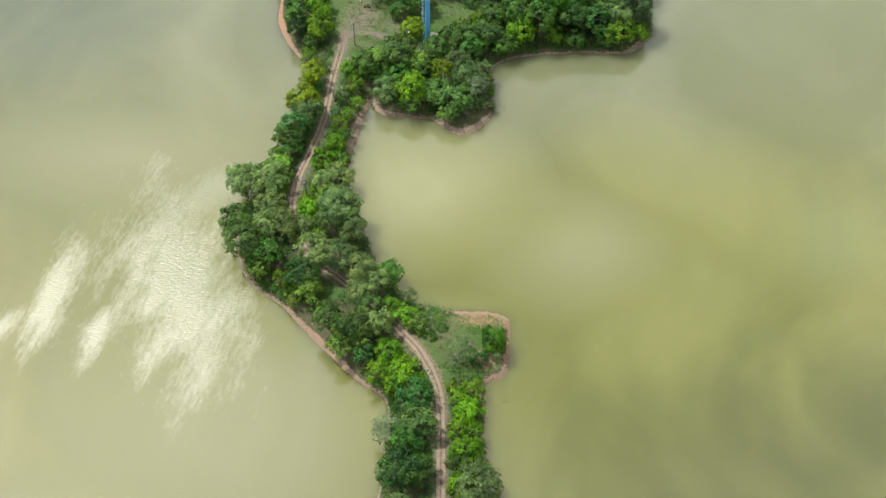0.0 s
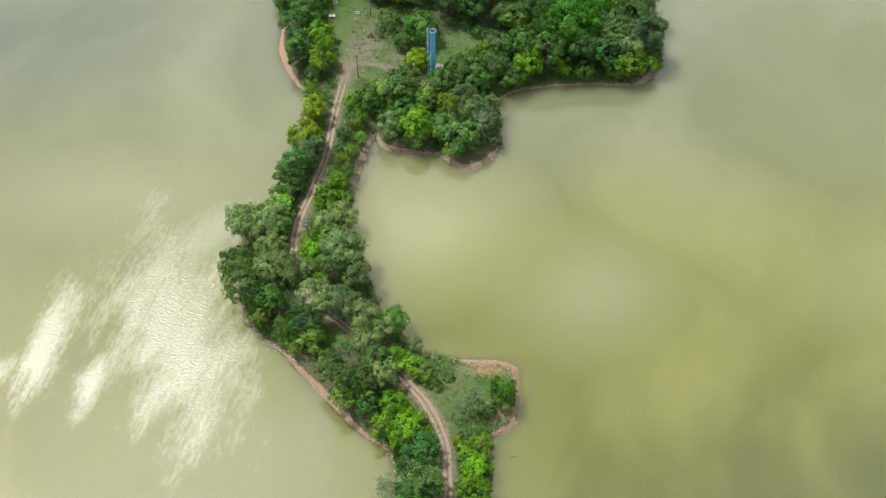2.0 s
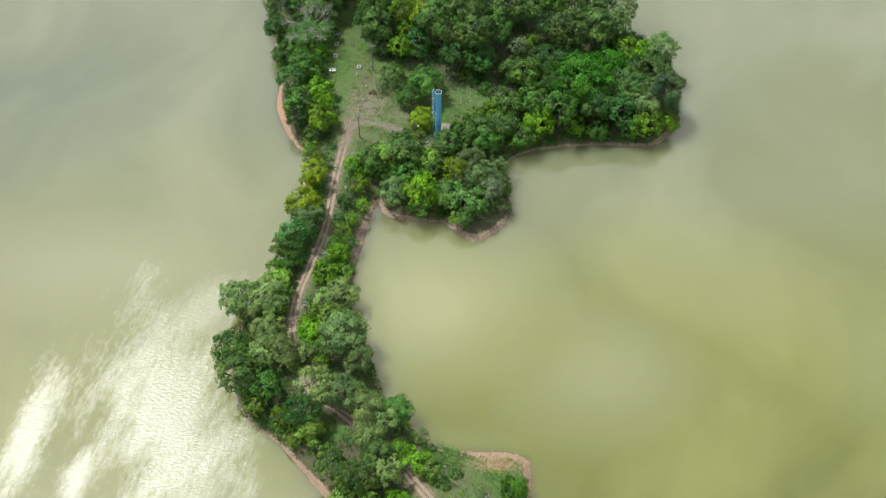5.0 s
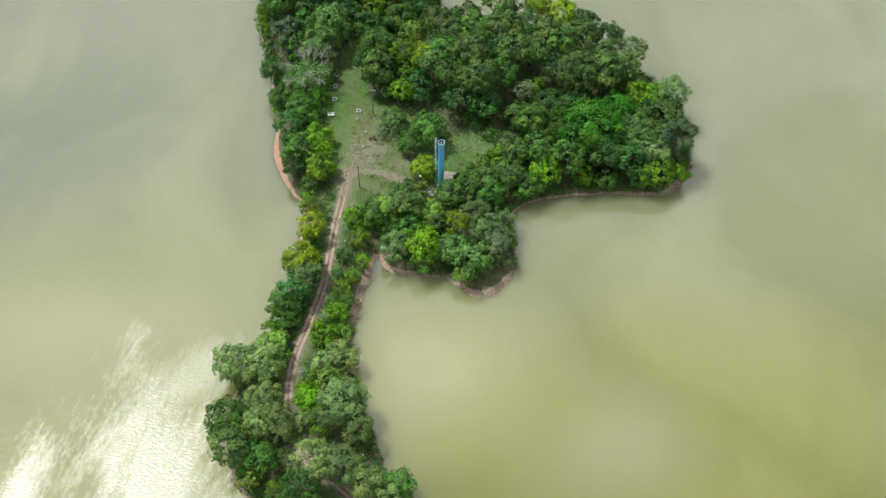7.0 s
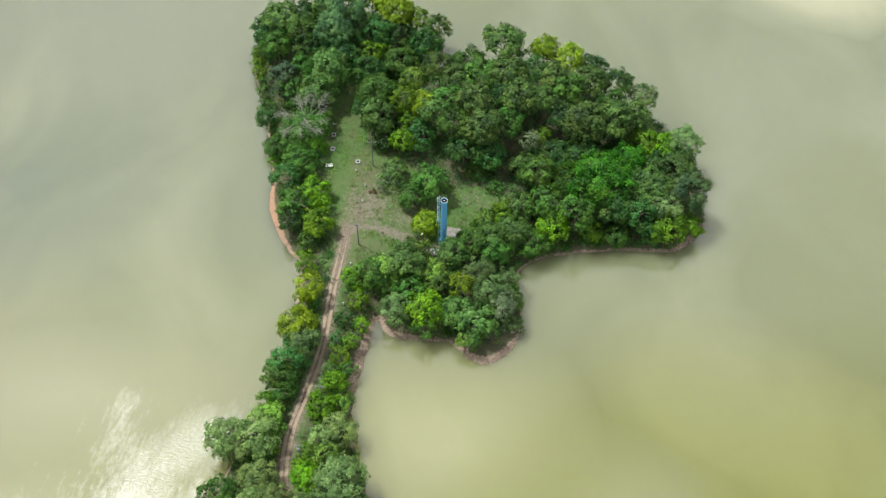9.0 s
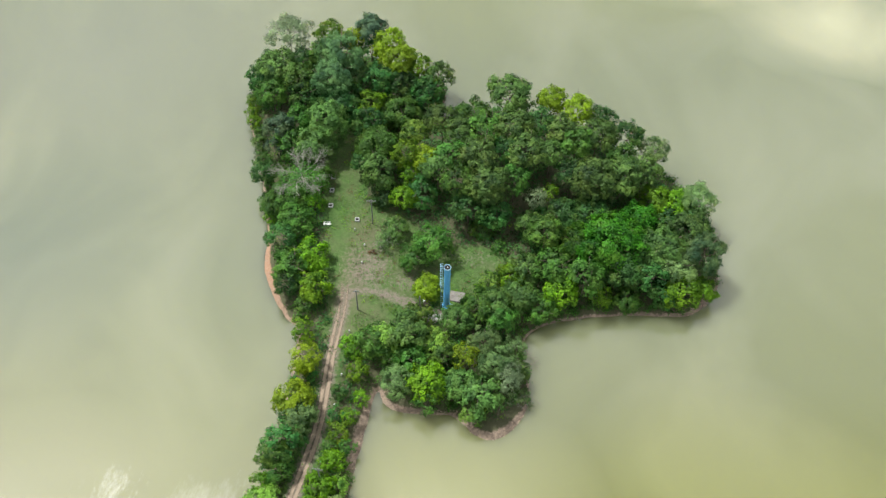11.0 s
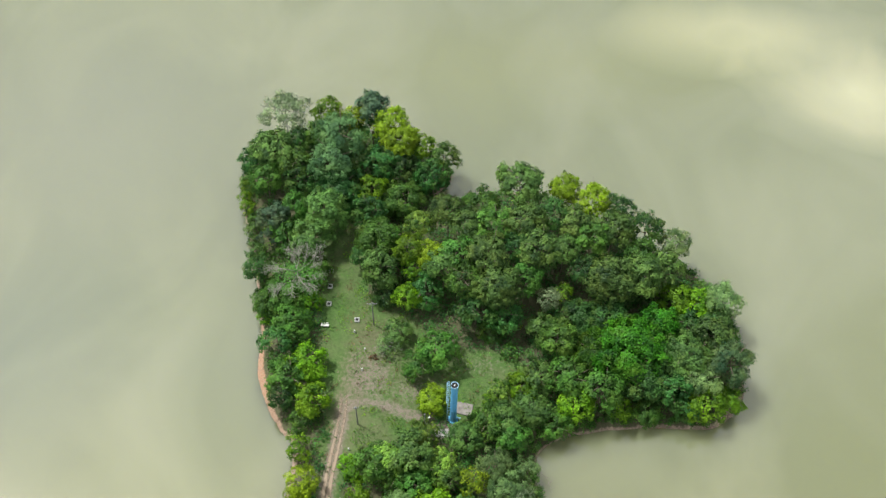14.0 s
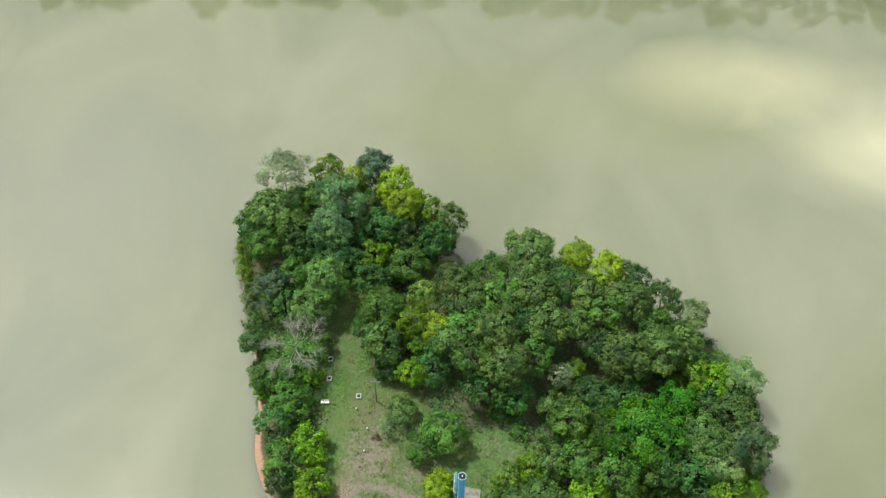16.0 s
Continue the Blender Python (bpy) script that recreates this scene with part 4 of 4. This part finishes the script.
SOUTH_TREES = [
    (-10.5, 101.7, 3.4, 5.0, "lush"), (-12.5, 97.8, 2.8, 5.0, "lush"), (-7.7, 97.0, 4.0, 5.0, "lush"), (-5.3, 91.4, 3.9, 7.0, "dark"),
    (-9.3, 95.4, 2.7, 4.0, "lush"), (-10.1, 84.5, 3.0, 7.0, "sparse"), (-3.5, 85.5, 3.5, 7.0, "olive"), (-6.8, 82.7, 3.5, 6.0, "mid"),
    (-7.4, 76.2, 4.1, 8.0, "dark"), (-2.0, 76.7, 3.3, 7.0, "mid"), (10.6, 105.5, 3.0, 5.0, "vivid"), (4.6, 103.3, 3.0, 4.5, "thin"),
    (2.4, 100.7, 1.7, 3.2, "thin"), (7.5, 102.0, 2.0, 3.4, "dark"), (-2.3, 107.3, 1.5, 3.0, "mid"), (0.0, 109.5, 1.3, 2.8, "olive"),
    (-15.8, 102.0, 2.5, 5.0, "dark"),
]
ROADSIDE_HEDGE = [
    (6.3, 94.7, 2.5, 3.5, "lush"), (3.6, 93.3, 2.3, 3.0, "lush"), (5.5, 89.8, 3.0, 3.5, "lush"), (3.2, 86.4, 2.4, 3.5, "lush"),
    (6.5, 85.0, 2.4, 3.5, "lush"), (5.0, 81.7, 3.0, 3.5, "lush"), (3.6, 78.1, 2.9, 4.0, "mid"), (6.5, 77.5, 2.9, 3.5, "lush"),
    (1.9, 95.7, 1.2, 3.0, "lime"), (7.2, 74.0, 4.3, 6.0, "sage"), (4.1, 74.5, 2.9, 4.0, "lush"),
]
for rows, group in (
    (NORTH_TREES, "north trees"),
    (NORTH_CENTRE_TREES, "north centre trees"),
    (NORTH_WEST_TREES, "north west trees"),
    (EAST_GROVE_BACK, "east grove back"),
    (EAST_GROVE_FRONT, "east grove front"),
    (EAST_SHORE_TREES, "east shore trees"),
    (CLEARING_TREES, "clearing trees"),
    (SOUTH_LOBE_TREES, "south lobe trees"),
    (WEST_BANK_TREES, "west bank trees"),
    (CAUSEWAY_BUSHES, "causeway bushes"),
    (CAUSEWAY_TREES, "causeway trees"),
    (MOUND_TREES, "mound trees"),
    (MOUND_SOUTH_TREES, "mound south trees"),
    (SOUTH_TREES, "south trees"),
    (ROADSIDE_HEDGE, "roadside hedge"),
):
    for row in rows:
        plant(*row, group)


# ---- water tower ----
def water_tower(x, y, height):
    z = ground_z(x, y)
    t = thing("water_tower", (x, y, z - 0.02), "tall sky-blue cylindrical water tower with a caged ladder", "water tower")
    bm = bmesh.new()
    profile = [(1.0, 0.0), (1.0, 0.25), (0.66, 0.45), (0.64, height * 0.5), (0.64, height - 1.6), (0.72, height - 1.1), (0.72, height - 0.25)]
    rings = [[bm.verts.new((r * math.cos(i * math.pi / 16), r * math.sin(i * math.pi / 16), h)) for i in range(32)] for r, h in profile]
    for p, q in zip(rings, rings[1:]):
        for i in range(32):
            bm.faces.new((p[i], p[(i + 1) % 32], q[(i + 1) % 32], q[i]))
    bm.faces.new(rings[-1])
    body = part("body", bm, BLUE, t)
    for h in np.arange(2.4, height - 2, 2.4):
        bm = bmesh.new()
        tube(bm, 0.68, 0.60, h, h + 0.07)
        part("seam", bm, BLUE, body)
    bm = bmesh.new()
    tube(bm, 0.74, 0.67, height - 0.25, height + 0.02)
    part("rim", bm, PALE_BLUE, t, "pale blue rim round the open top")
    bm = bmesh.new()
    bmesh.ops.create_cone(bm, cap_ends=True, segments=32, radius1=0.68, radius2=0.68, depth=0.04, matrix=Matrix.Translation((0, 0, height - 0.18)))
    hatch = part("hatch", bm, DARK_WATER, t, "dark round hatch")
    bm = bmesh.new()
    box(bm, (0.10, 0.30, 0.10), Matrix.Translation((0.02, 0.05, height - 0.09)), 0.02)
    part("hatch_handle", bm, WHITE, hatch)
    # a caged ladder above, a plain one standing further out below
    half = height * 0.48
    for lx, z0, z1, caged in ((-0.98, half, height + 0.7, True), (-1.18, 0.0, half + 1.0, False)):
        bm = bmesh.new()
        for s in (-0.24, 0.24):
            rod(bm, (lx, s, z0), (lx, s, z1), 0.05, sides=6)
        ladder = part("ladder", bm, PALE_BLUE, t, "pale blue steel ladder")
        for h in np.arange(z0 + 0.4, z1 - 0.2, 0.42):
            bm = bmesh.new()
            rod(bm, (lx, -0.24, h), (lx, 0.24, h), 0.03, sides=5)
            part("rung", bm, PALE_BLUE, ladder)
        for h in np.arange(z0 + 1.0, min(z1, height), 2.4):
            bm = bmesh.new()
            for s in (-0.24, 0.24):
                rod(bm, (-0.58, s, h), (lx, s, h), 0.03, sides=5)
            part("bracket", bm, PALE_BLUE, ladder)
        if not caged:
            continue
        for h in np.arange(z0 + 0.6, z1 + 0.1, 0.85):
            bm = bmesh.new()
            pts = [Vector((lx - 0.45 * math.sin(a), 0.38 * math.cos(a), h)) for a in np.linspace(0, math.pi, 9)]
            for a, b in zip(pts, pts[1:]):
                rod(bm, a, b, 0.032, sides=5)
            part("cage_hoop", bm, PALE_BLUE, ladder)
        for a in (0.6, math.pi / 2, math.pi - 0.6):
            bm = bmesh.new()
            px, py = lx - 0.45 * math.sin(a), 0.38 * math.cos(a)
            rod(bm, (px, py, z0 + 0.6), (px, py, z1), 0.028, sides=5)
            part("cage_bar", bm, PALE_BLUE, ladder)
    # outlet pipe at the foot
    bm = bmesh.new()
    rod(bm, (0.7, 0.1, 0.55), (1.35, 0.1, 0.55), 0.14, sides=12)
    rod(bm, (1.32, 0.1, 0.62), (1.32, 0.1, 0.0), 0.14, sides=12)
    pipe = part("outlet_pipe", bm, PALE_BLUE, t)
    bm = bmesh.new()
    tube(bm, 0.22, 0.12, 0, 0.06, 16)
    flange = part("flange", bm, PALE_BLUE, pipe)
    flange.matrix_basis = pose(1.0, 0.1, 0.55, 0, 90, 0)


water_tower(-4.9, 195.6, 14.5)


def slab(name, x, y, sx, sy, turn, thick, material, label):
    bm = bmesh.new()
    box(bm, (sx, sy, thick), Matrix(), 0.04)
    for v in bm.verts:
        v.co.x += 0.15 * noise.noise(v.co * 1.3 + Vector((x, y, 0)))
        v.co.y += 0.15 * noise.noise(v.co * 1.3 + Vector((y, x, 3)))
    ob = part(name, bm, material, None)
    ob.matrix_basis = pose(x, y, ground_z(x, y) + thick * 0.2, 0, 0, turn)
    tagged(ob, label, "concrete slab")


STAINED = plain("stained_concrete", (0.22, 0.205, 0.18), 0.9, vary=0.45, scale=0.9, bumpy=0.3)
slab("concrete_slab", -2.7, 198.0, 3.2, 2.6, -12, 0.35, STAINED, "stained grey concrete slab beside the blue tower")
slab("concrete_slab", -7.2, 192.6, 3.0, 1.6, 8, 0.3, CONCRETE, "broken brownish concrete slab on bare earth")


# ---- utility poles ----
def utility_pole(x, y, height, arm, turn, label, lamp=False, box_on=False, lean=0.0):
    z = ground_z(x, y)
    t = thing("utility_pole", pose(x, y, z - 0.1, lean, 0, turn), label, "utility pole", "utility poles")
    bm = bmesh.new()
    rod(bm, (0, 0, -0.3), (0, 0, height), 0.17, 0.10, 8)
    part("post", bm, POLE_CONCRETE, t)
    if arm:
        bm = bmesh.new()
        box(bm, (arm, 0.12, 0.12), Matrix.Translation((0, -0.13, height - 0.3)), 0.015)
        bar = part("crossarm", bm, POLE_CONCRETE, t)
        for s in (-0.46, -0.16, 0.16, 0.46):
            bm = bmesh.new()
            rod(bm, (0, 0, 0), (0, 0, 0.12), 0.05, 0.06, 8)
            rod(bm, (0, 0, 0.12), (0, 0, 0.24), 0.075, 0.04, 8)
            ins = part("insulator", bm, INSULATOR, bar)
            ins.location = (arm * s, -0.13, height - 0.24)
        for s in (-1, 1):
            bm = bmesh.new()
            rod(bm, (0, -0.13, height - 0.95), (s * arm * 0.32, -0.13, height - 0.35), 0.025, sides=5)
            part("brace", bm, STEEL, bar)
    if lamp:
        bm = bmesh.new()
        rod(bm, (0, 0, height * 0.62), (0.75, 0, height * 0.68), 0.04, sides=6)
        arm_ob = part("lamp_arm", bm, STEEL, t)
        bm = bmesh.new()
        box(bm, (0.6, 0.28, 0.14), Matrix.Translation((0.95, 0, height * 0.68)), 0.04)
        part("lamp_head", bm, WHITE, arm_ob, "white street lamp head")
    if box_on:
        bm = bmesh.new()
        rod(bm, (0, -0.42, height - 1.6), (0, -0.42, height - 0.6), 0.30, 0.30, 14)
        can = part("transformer", bm, POLE_CONCRETE, t, "dull grey transformer can")
        for s in (-0.12, 0.12):
            bm = bmesh.new()
            rod(bm, (s, -0.42, height - 0.6), (s, -0.42, height - 0.3), 0.05, 0.03, 6)
            part("bushing", bm, INSULATOR, can)


utility_pole(-23.6, 194.3, 7.6, 1.1, 5, "slim grey concrete pole beside the track")
utility_pole(-21.7, 217.1, 8.8, 2.0, 2, "grey concrete pole with a wide crossarm on grass")
utility_pole(-10.4, 192.6, 8.4, 0.0, 40, "grey pole with a white lamp near the blue tower", lamp=True)
utility_pole(-28.2, 156.0, 7.0, 2.0, -8, "grey concrete pole with a crossarm among roadside bushes")
utility_pole(-31.2, 143.0, 7.4, 1.2, 0, "grey pole carrying a transformer among roadside bushes", box_on=True)
utility_pole(-2.2, 108.6, 6.0, 0.6, 0, "slim grey pole on the grassy point")


# ---- concrete well rings, bench, markers ----
def planter_frame(x, y, turn):
    z = ground_z(x, y)
    t = thing("square_well", pose(x, y, z, 0, 0, turn), "low square white concrete curb filled with dark water", "well curb", "square curbs on the grass")
    for k in range(4):
        bm = bmesh.new()
        box(bm, (1.0, 0.16, 0.5), Matrix.Translation((0, 0.42, 0.2)), 0.02)
        w = part("side", bm, CURB, t)
        w.matrix_basis = pose(0, 0, 0.002 * (k % 2), 0, 0, 90 * k) @ Matrix.Diagonal((1 if k % 2 else 0.68, 1, 1, 1))
    bm = bmesh.new()
    box(bm, (0.69, 0.69, 0.1), Matrix.Translation((0, 0, 0.2)))
    part("water_fill", bm, DARK_WATER, t, "dark standing water")


for x, y, turn in ((-31.7, 230.5, 3), (-31.6, 226.4, 0), (-31.5, 221.9, -2), (-25.3, 218.1, 2)):
    planter_frame(x, y, turn)


def stone_bench(x, y, turn):
    z = ground_z(x, y)
    t = thing("stone_bench", pose(x, y, z, 0, 0, turn), "white concrete bench on worn ground by the trees", "bench")
    bm = bmesh.new()
    box(bm, (1.7, 0.5, 0.12), Matrix.Translation((0, 0, 0.48)), 0.02)
    part("seat", bm, WHITE, t)
    for s in (-0.55, 0.55):
        bm = bmesh.new()
        box(bm, (0.18, 0.42, 0.44), Matrix.Translation((s, 0, 0.21)), 0.02)
        part("leg", bm, WHITE, t)
    bm = bmesh.new()
    box(bm, (1.5, 0.1, 0.35), Matrix.Translation((0, 0.28, 0.75)), 0.02)
    part("backrest", bm, WHITE, t)


stone_bench(-31.9, 216.5, 4)


def marker_post(x, y):
    z = ground_z(x, y)
    bm = bmesh.new()
    rod(bm, (0, 0, -0.1), (0, 0, 0.7), 0.17, 0.15, 10)
    bmesh.ops.create_uvsphere(bm, u_segments=10, v_segments=5, radius=0.15, matrix=Matrix.Translation((0, 0, 0.7)))
    ob = part("marker_post", bm, WHITE, None)
    ob.location = (x, y, z)
    tagged(ob, "small white concrete marker post beside the track", "marker post", "white marker posts")


for x, y in ((-25.0, 188.9), (-25.9, 178.9), (-26.8, 172.1), (-23.5, 206.3), (-23.2, 211.0), (-25.6, 215.2), (-2.1, 115.2), (2.1, 79.3), (-18.9, 128.6), (-16.6, 125.2)):
    marker_post(x, y)


# ---- dead branches at the water's edge ----
def dead_branch(x, y, turn, length, seed, label="grey dead branch lying from the bank into the water"):
    rng = random.Random(seed)
    bm = bmesh.new()
    p, a = Vector((0, 0, 0.25)), 0.0
    pts = [p]
    for k in range(5):
        a += rng.uniform(-0.35, 0.35)
        p = p + Vector((math.cos(a), math.sin(a), rng.uniform(-0.12, 0.08))) * length / 5
        pts.append(p)
    for k, (u, v) in enumerate(zip(pts, pts[1:])):
        rod(bm, u, v, 0.07 * (1 - k * 0.17), 0.07 * (1 - (k + 1) * 0.17), 6)
        for s in (-1, 1):
            b = s * rng.uniform(0.5, 1.1)
            rod(bm, v, v + Vector((math.cos(b), math.sin(b), rng.uniform(-0.05, 0.3))) * length * rng.uniform(0.12, 0.28), 0.026, 0.010, 5)
    ob = part("dead_branch", bm, BARK, None)
    ob.matrix_basis = pose(x, y, max(ground_z(x, y), 0.0) + 0.02, 0, 0, turn)
    tagged(ob, label, "dead branch", "dead branches")


for x, y, turn, length, seed in ((-16.8, 177.2, -60, 6.5, 1), (9.5, 181.5, 10, 5.0, 2), (11.0, 187.5, -35, 5.5, 3), (-11.5, 173.4, -20, 5.0, 4), (-2.5, 171.5, -50, 4.0, 5), (12.3, 93.5, 20, 1.6, 6), (10.2, 176.0, -15, 4.5, 7), (6.0, 173.0, -75, 3.6, 8), (-8.0, 174.0, -95, 4.2, 9)):
    dead_branch(x, y, turn, length, seed)


# ---- bushes hanging over the west bank ----
rng = random.Random(41)
y = 219.0
while y < 272:
    x = float(np.interp(y, [216, 223, 232, 242, 250, 260, 270], [-45.5, -46.8, -48.6, -51.2, -53.8, -54.9, -50.6])) + rng.uniform(0.5, 1.7)
    plant(x, y, rng.uniform(1.5, 2.4), rng.uniform(1.9, 3.4), rng.choice(("mid", "olive", "dark", "lush", "mid")), "bushes along the west bank")
    y += rng.uniform(2.2, 4.2)


# ---- undergrowth, grass, stones ----
BARE_BANKS = ((-44, 205, 13), (10, 109, 11), (5, 170, 8), (-24, 107, 13), (52, 199, 6), (-38, 186, 7), (-18, 168, 11))
def tufts(name, spots, material, label, leaf, per, spread, rise):
    rng = np.random.default_rng(len(spots))
    quads = []
    for x, y, s in spots:
        n = max(3, int(per * s))
        at = np.array([x, y, ground_z(x, y)]) + rng.normal(size=(n, 3)) * np.array([spread, spread, 0]) * s
        at[:, 2] += rng.uniform(0.05, rise, n) * s
        up = rng.normal(size=(n, 3)) * 0.5 + np.array([0, 0, 0.9])
        up /= np.linalg.norm(up, axis=1)[:, None]
        along = np.cross(up, rng.normal(size=(n, 3)))
        along /= np.linalg.norm(along, axis=1)[:, None]
        across = np.cross(up, along)
        ln = leaf * rng.uniform(0.6, 1.3, (n, 1))
        quads.append(np.stack([at - along * ln * 0.5, at + across * ln * 0.3, at + along * ln * 0.5 + up * ln * 0.1, at - across * ln * 0.3], 1))
    ob = new(name, quads_mesh(name, np.concatenate(quads), material, np.repeat(rng.random(len(spots)), [len(q) for q in quads])))
    tagged(ob, label, "undergrowth", kind="stuff")


def scatter(count, accept, seed):
    rng = random.Random(seed)
    out = []
    while len(out) < count:
        x, y = rng.uniform(-58, 58), rng.uniform(40, 278)
        if accept(x, y):
            out.append((x, y, rng.uniform(0.5, 1.4)))
    return out


def open_at(x, y):
    return float(openness(np.array([[x, y]]))[0])


tufts("weeds", scatter(2200, lambda x, y: 0.9 < inland(x, y) < 6 and all(math.hypot(x - a, y - b) > r * 0.8 for a, b, r in BARE_BANKS) and near_track(x, y) > 2.0, 11), LEAVES["mid"],
      "low green weeds along the banks", 0.34, 22, 0.5, 0.8)
tufts("undergrowth", scatter(2600, lambda x, y: inland(x, y) > 3 and near_track(x, y) > 2.2 and open_at(x, y) < 0.35, 12), LEAVES["dark"],
      "dark shrubs and saplings under the trees", 0.42, 30, 0.75, 1.7)
tufts("bank_bushes", scatter(1100, lambda x, y: 0.1 < inland(x, y) < 1.6 and all(math.hypot(x - a, y - b) > r for a, b, r in BARE_BANKS), 15), LEAVES["mid"],
      "green bushes overhanging the water's edge", 0.36, 30, 0.38, 1.2)
tufts("bright_weeds", scatter(420, lambda x, y: inland(x, y) > 2 and near_track(x, y) > 1.9, 13), LEAVES["lush"],
      "fresh green weeds between the trees and on the grass", 0.30, 14, 0.42, 0.5)
tufts("grass", scatter(1500, lambda x, y: inland(x, y) > 1.5 and near_track(x, y) > 1.5 and open_at(x, y) > 0.2, 14), LEAVES["mid"],
      "short grass on the clearings", 0.22, 10, 0.5, 0.16)


tufts("clearing_bushes", [(x, y, s * 1.3) for x, y, s in scatter(150, lambda x, y: inland(x, y) > 3 and near_track(x, y) > 2.2 and open_at(x, y) > 0.25, 16)], LEAVES["lush"],
      "small fresh green bushes scattered over the clearings", 0.28, 16, 0.38, 0.55)
tufts("dry_weeds", scatter(260, lambda x, y: inland(x, y) > 2 and near_track(x, y) > 1.6 and open_at(x, y) > 0.2, 17), LEAVES["rust"],
      "dry brown weeds scattered over the clearings", 0.26, 10, 0.35, 0.35)


def bank_stones():
    rng = np.random.default_rng(5)
    bm = bmesh.new()
    bmesh.ops.create_icosphere(bm, subdivisions=1, radius=1.0)
    base = np.array([v.co[:] for v in bm.verts])
    tri = np.array([[v.index for v in f.verts] for f in bm.faces])
    bm.free()
    verts, faces = [], []
    line = SHORE[(SHORE[:, 1] > 65)]
    for k in range(5200):
        p = line[rng.integers(len(line))] + rng.normal(size=2) * 0.7
        d = inland(*p)
        if not -0.3 < d < 2.0 or all(math.hypot(p[0] - a, p[1] - b) > r + 4 for a, b, r in BARE_BANKS):
            continue
        s = rng.uniform(0.06, 0.20)
        shape = base * (1 + 0.25 * rng.normal(size=(len(base), 1))) * s * np.array([1, rng.uniform(0.6, 1), 0.6])
        verts.append(shape + np.array([p[0], p[1], ground_z(*p) + s * 0.2]))
        faces.append(tri + 0)
    n = len(base)
    faces = np.concatenate([f + i * n for i, f in enumerate(faces)])
    ob = new("bank_stones", mesh_from("bank_stones", np.concatenate(verts), faces, STONE))
    tagged(ob, "small pale orange stones along the eroded banks", "stones", kind="stuff")


bank_stones()


# ---- far bank beyond the water ----
def far_bank():
    bm = bmesh.new()
    bmesh.ops.create_grid(bm, x_segments=80, y_segments=120, size=1.0, matrix=Matrix.Translation((0, 840, 0)) @ Matrix.Diagonal((700, 500, 1, 1)))
    for v in bm.verts:
        edge = v.co.y - 347 - 2 * noise.noise(Vector((v.co.x * 0.02, 0, 4)))
        v.co.z = min(2.5, edge * 0.25) if edge < 10 else 2.5 + min(edge - 10, 300) * 0.03
    tagged(part("far_bank", bm, GROUND, None), "wooded far bank of the reservoir", "bank", kind="structure")
    rng = random.Random(21)
    for k in range(30):
        x = -135 + k * 9.3 + rng.uniform(-2, 2)
        y = 353 + rng.uniform(0, 5)
        kind = rng.choice(("dark", "mid", "olive", "sage"))
        t = thing("tree", (x, y, 2.0), LOOKS[kind], "tree", "trees on the far bank")
        s = rng.uniform(1.2, 1.7)
        h = rng.uniform(4, 11) + 3 * noise.noise(Vector((x * 0.03, 0, 2)))
        c = part("crown", crown_for(kind, "tree", rng.randrange(4)), None, t)
        c.matrix_basis = pose(0, 0, h, 0, 0, rng.uniform(0, 360)) @ Matrix.Diagonal((s, s, s, 1))
        tr = part("trunk", trunk_for(kind, "big", rng.randrange(4)), None, t)
        tr.matrix_basis = Matrix.Diagonal((s, s, h / TALL, 1))


far_bank()


def south_bank():
    bm = bmesh.new()
    bmesh.ops.create_grid(bm, x_segments=40, y_segments=20, size=1.0, matrix=Matrix.Translation((0, -272, 0)) @ Matrix.Diagonal((500, 200, 1, 1)))
    for v in bm.verts:
        edge = -v.co.y - 70
        v.co.z = 2.2 + 1.5 * noise.noise(Vector((v.co.x * 0.02, v.co.y * 0.02, 8))) if edge > 15 else (0.9 if abs(v.co.x) < 60 else -0.4 + 0.08 * max(edge, 0))
    tagged(part("south_bank", bm, GROUND, None), "grassy bank where the causeway meets the land", "bank", kind="structure")
    rng = random.Random(33)
    for k in range(34):
        side = -1 if k % 2 else 1
        y = 66 - (k // 2) * 7.4 + rng.uniform(-2, 2)
        x = side * rng.uniform(4.2, 6.4) - (2.5 if side < 0 else 0)
        plant(x, y, rng.uniform(2.4, 4.2), rng.uniform(5, 8), rng.choice(("mid", "dark", "lush", "olive", "sage")), "trees along the southern causeway")


south_bank()
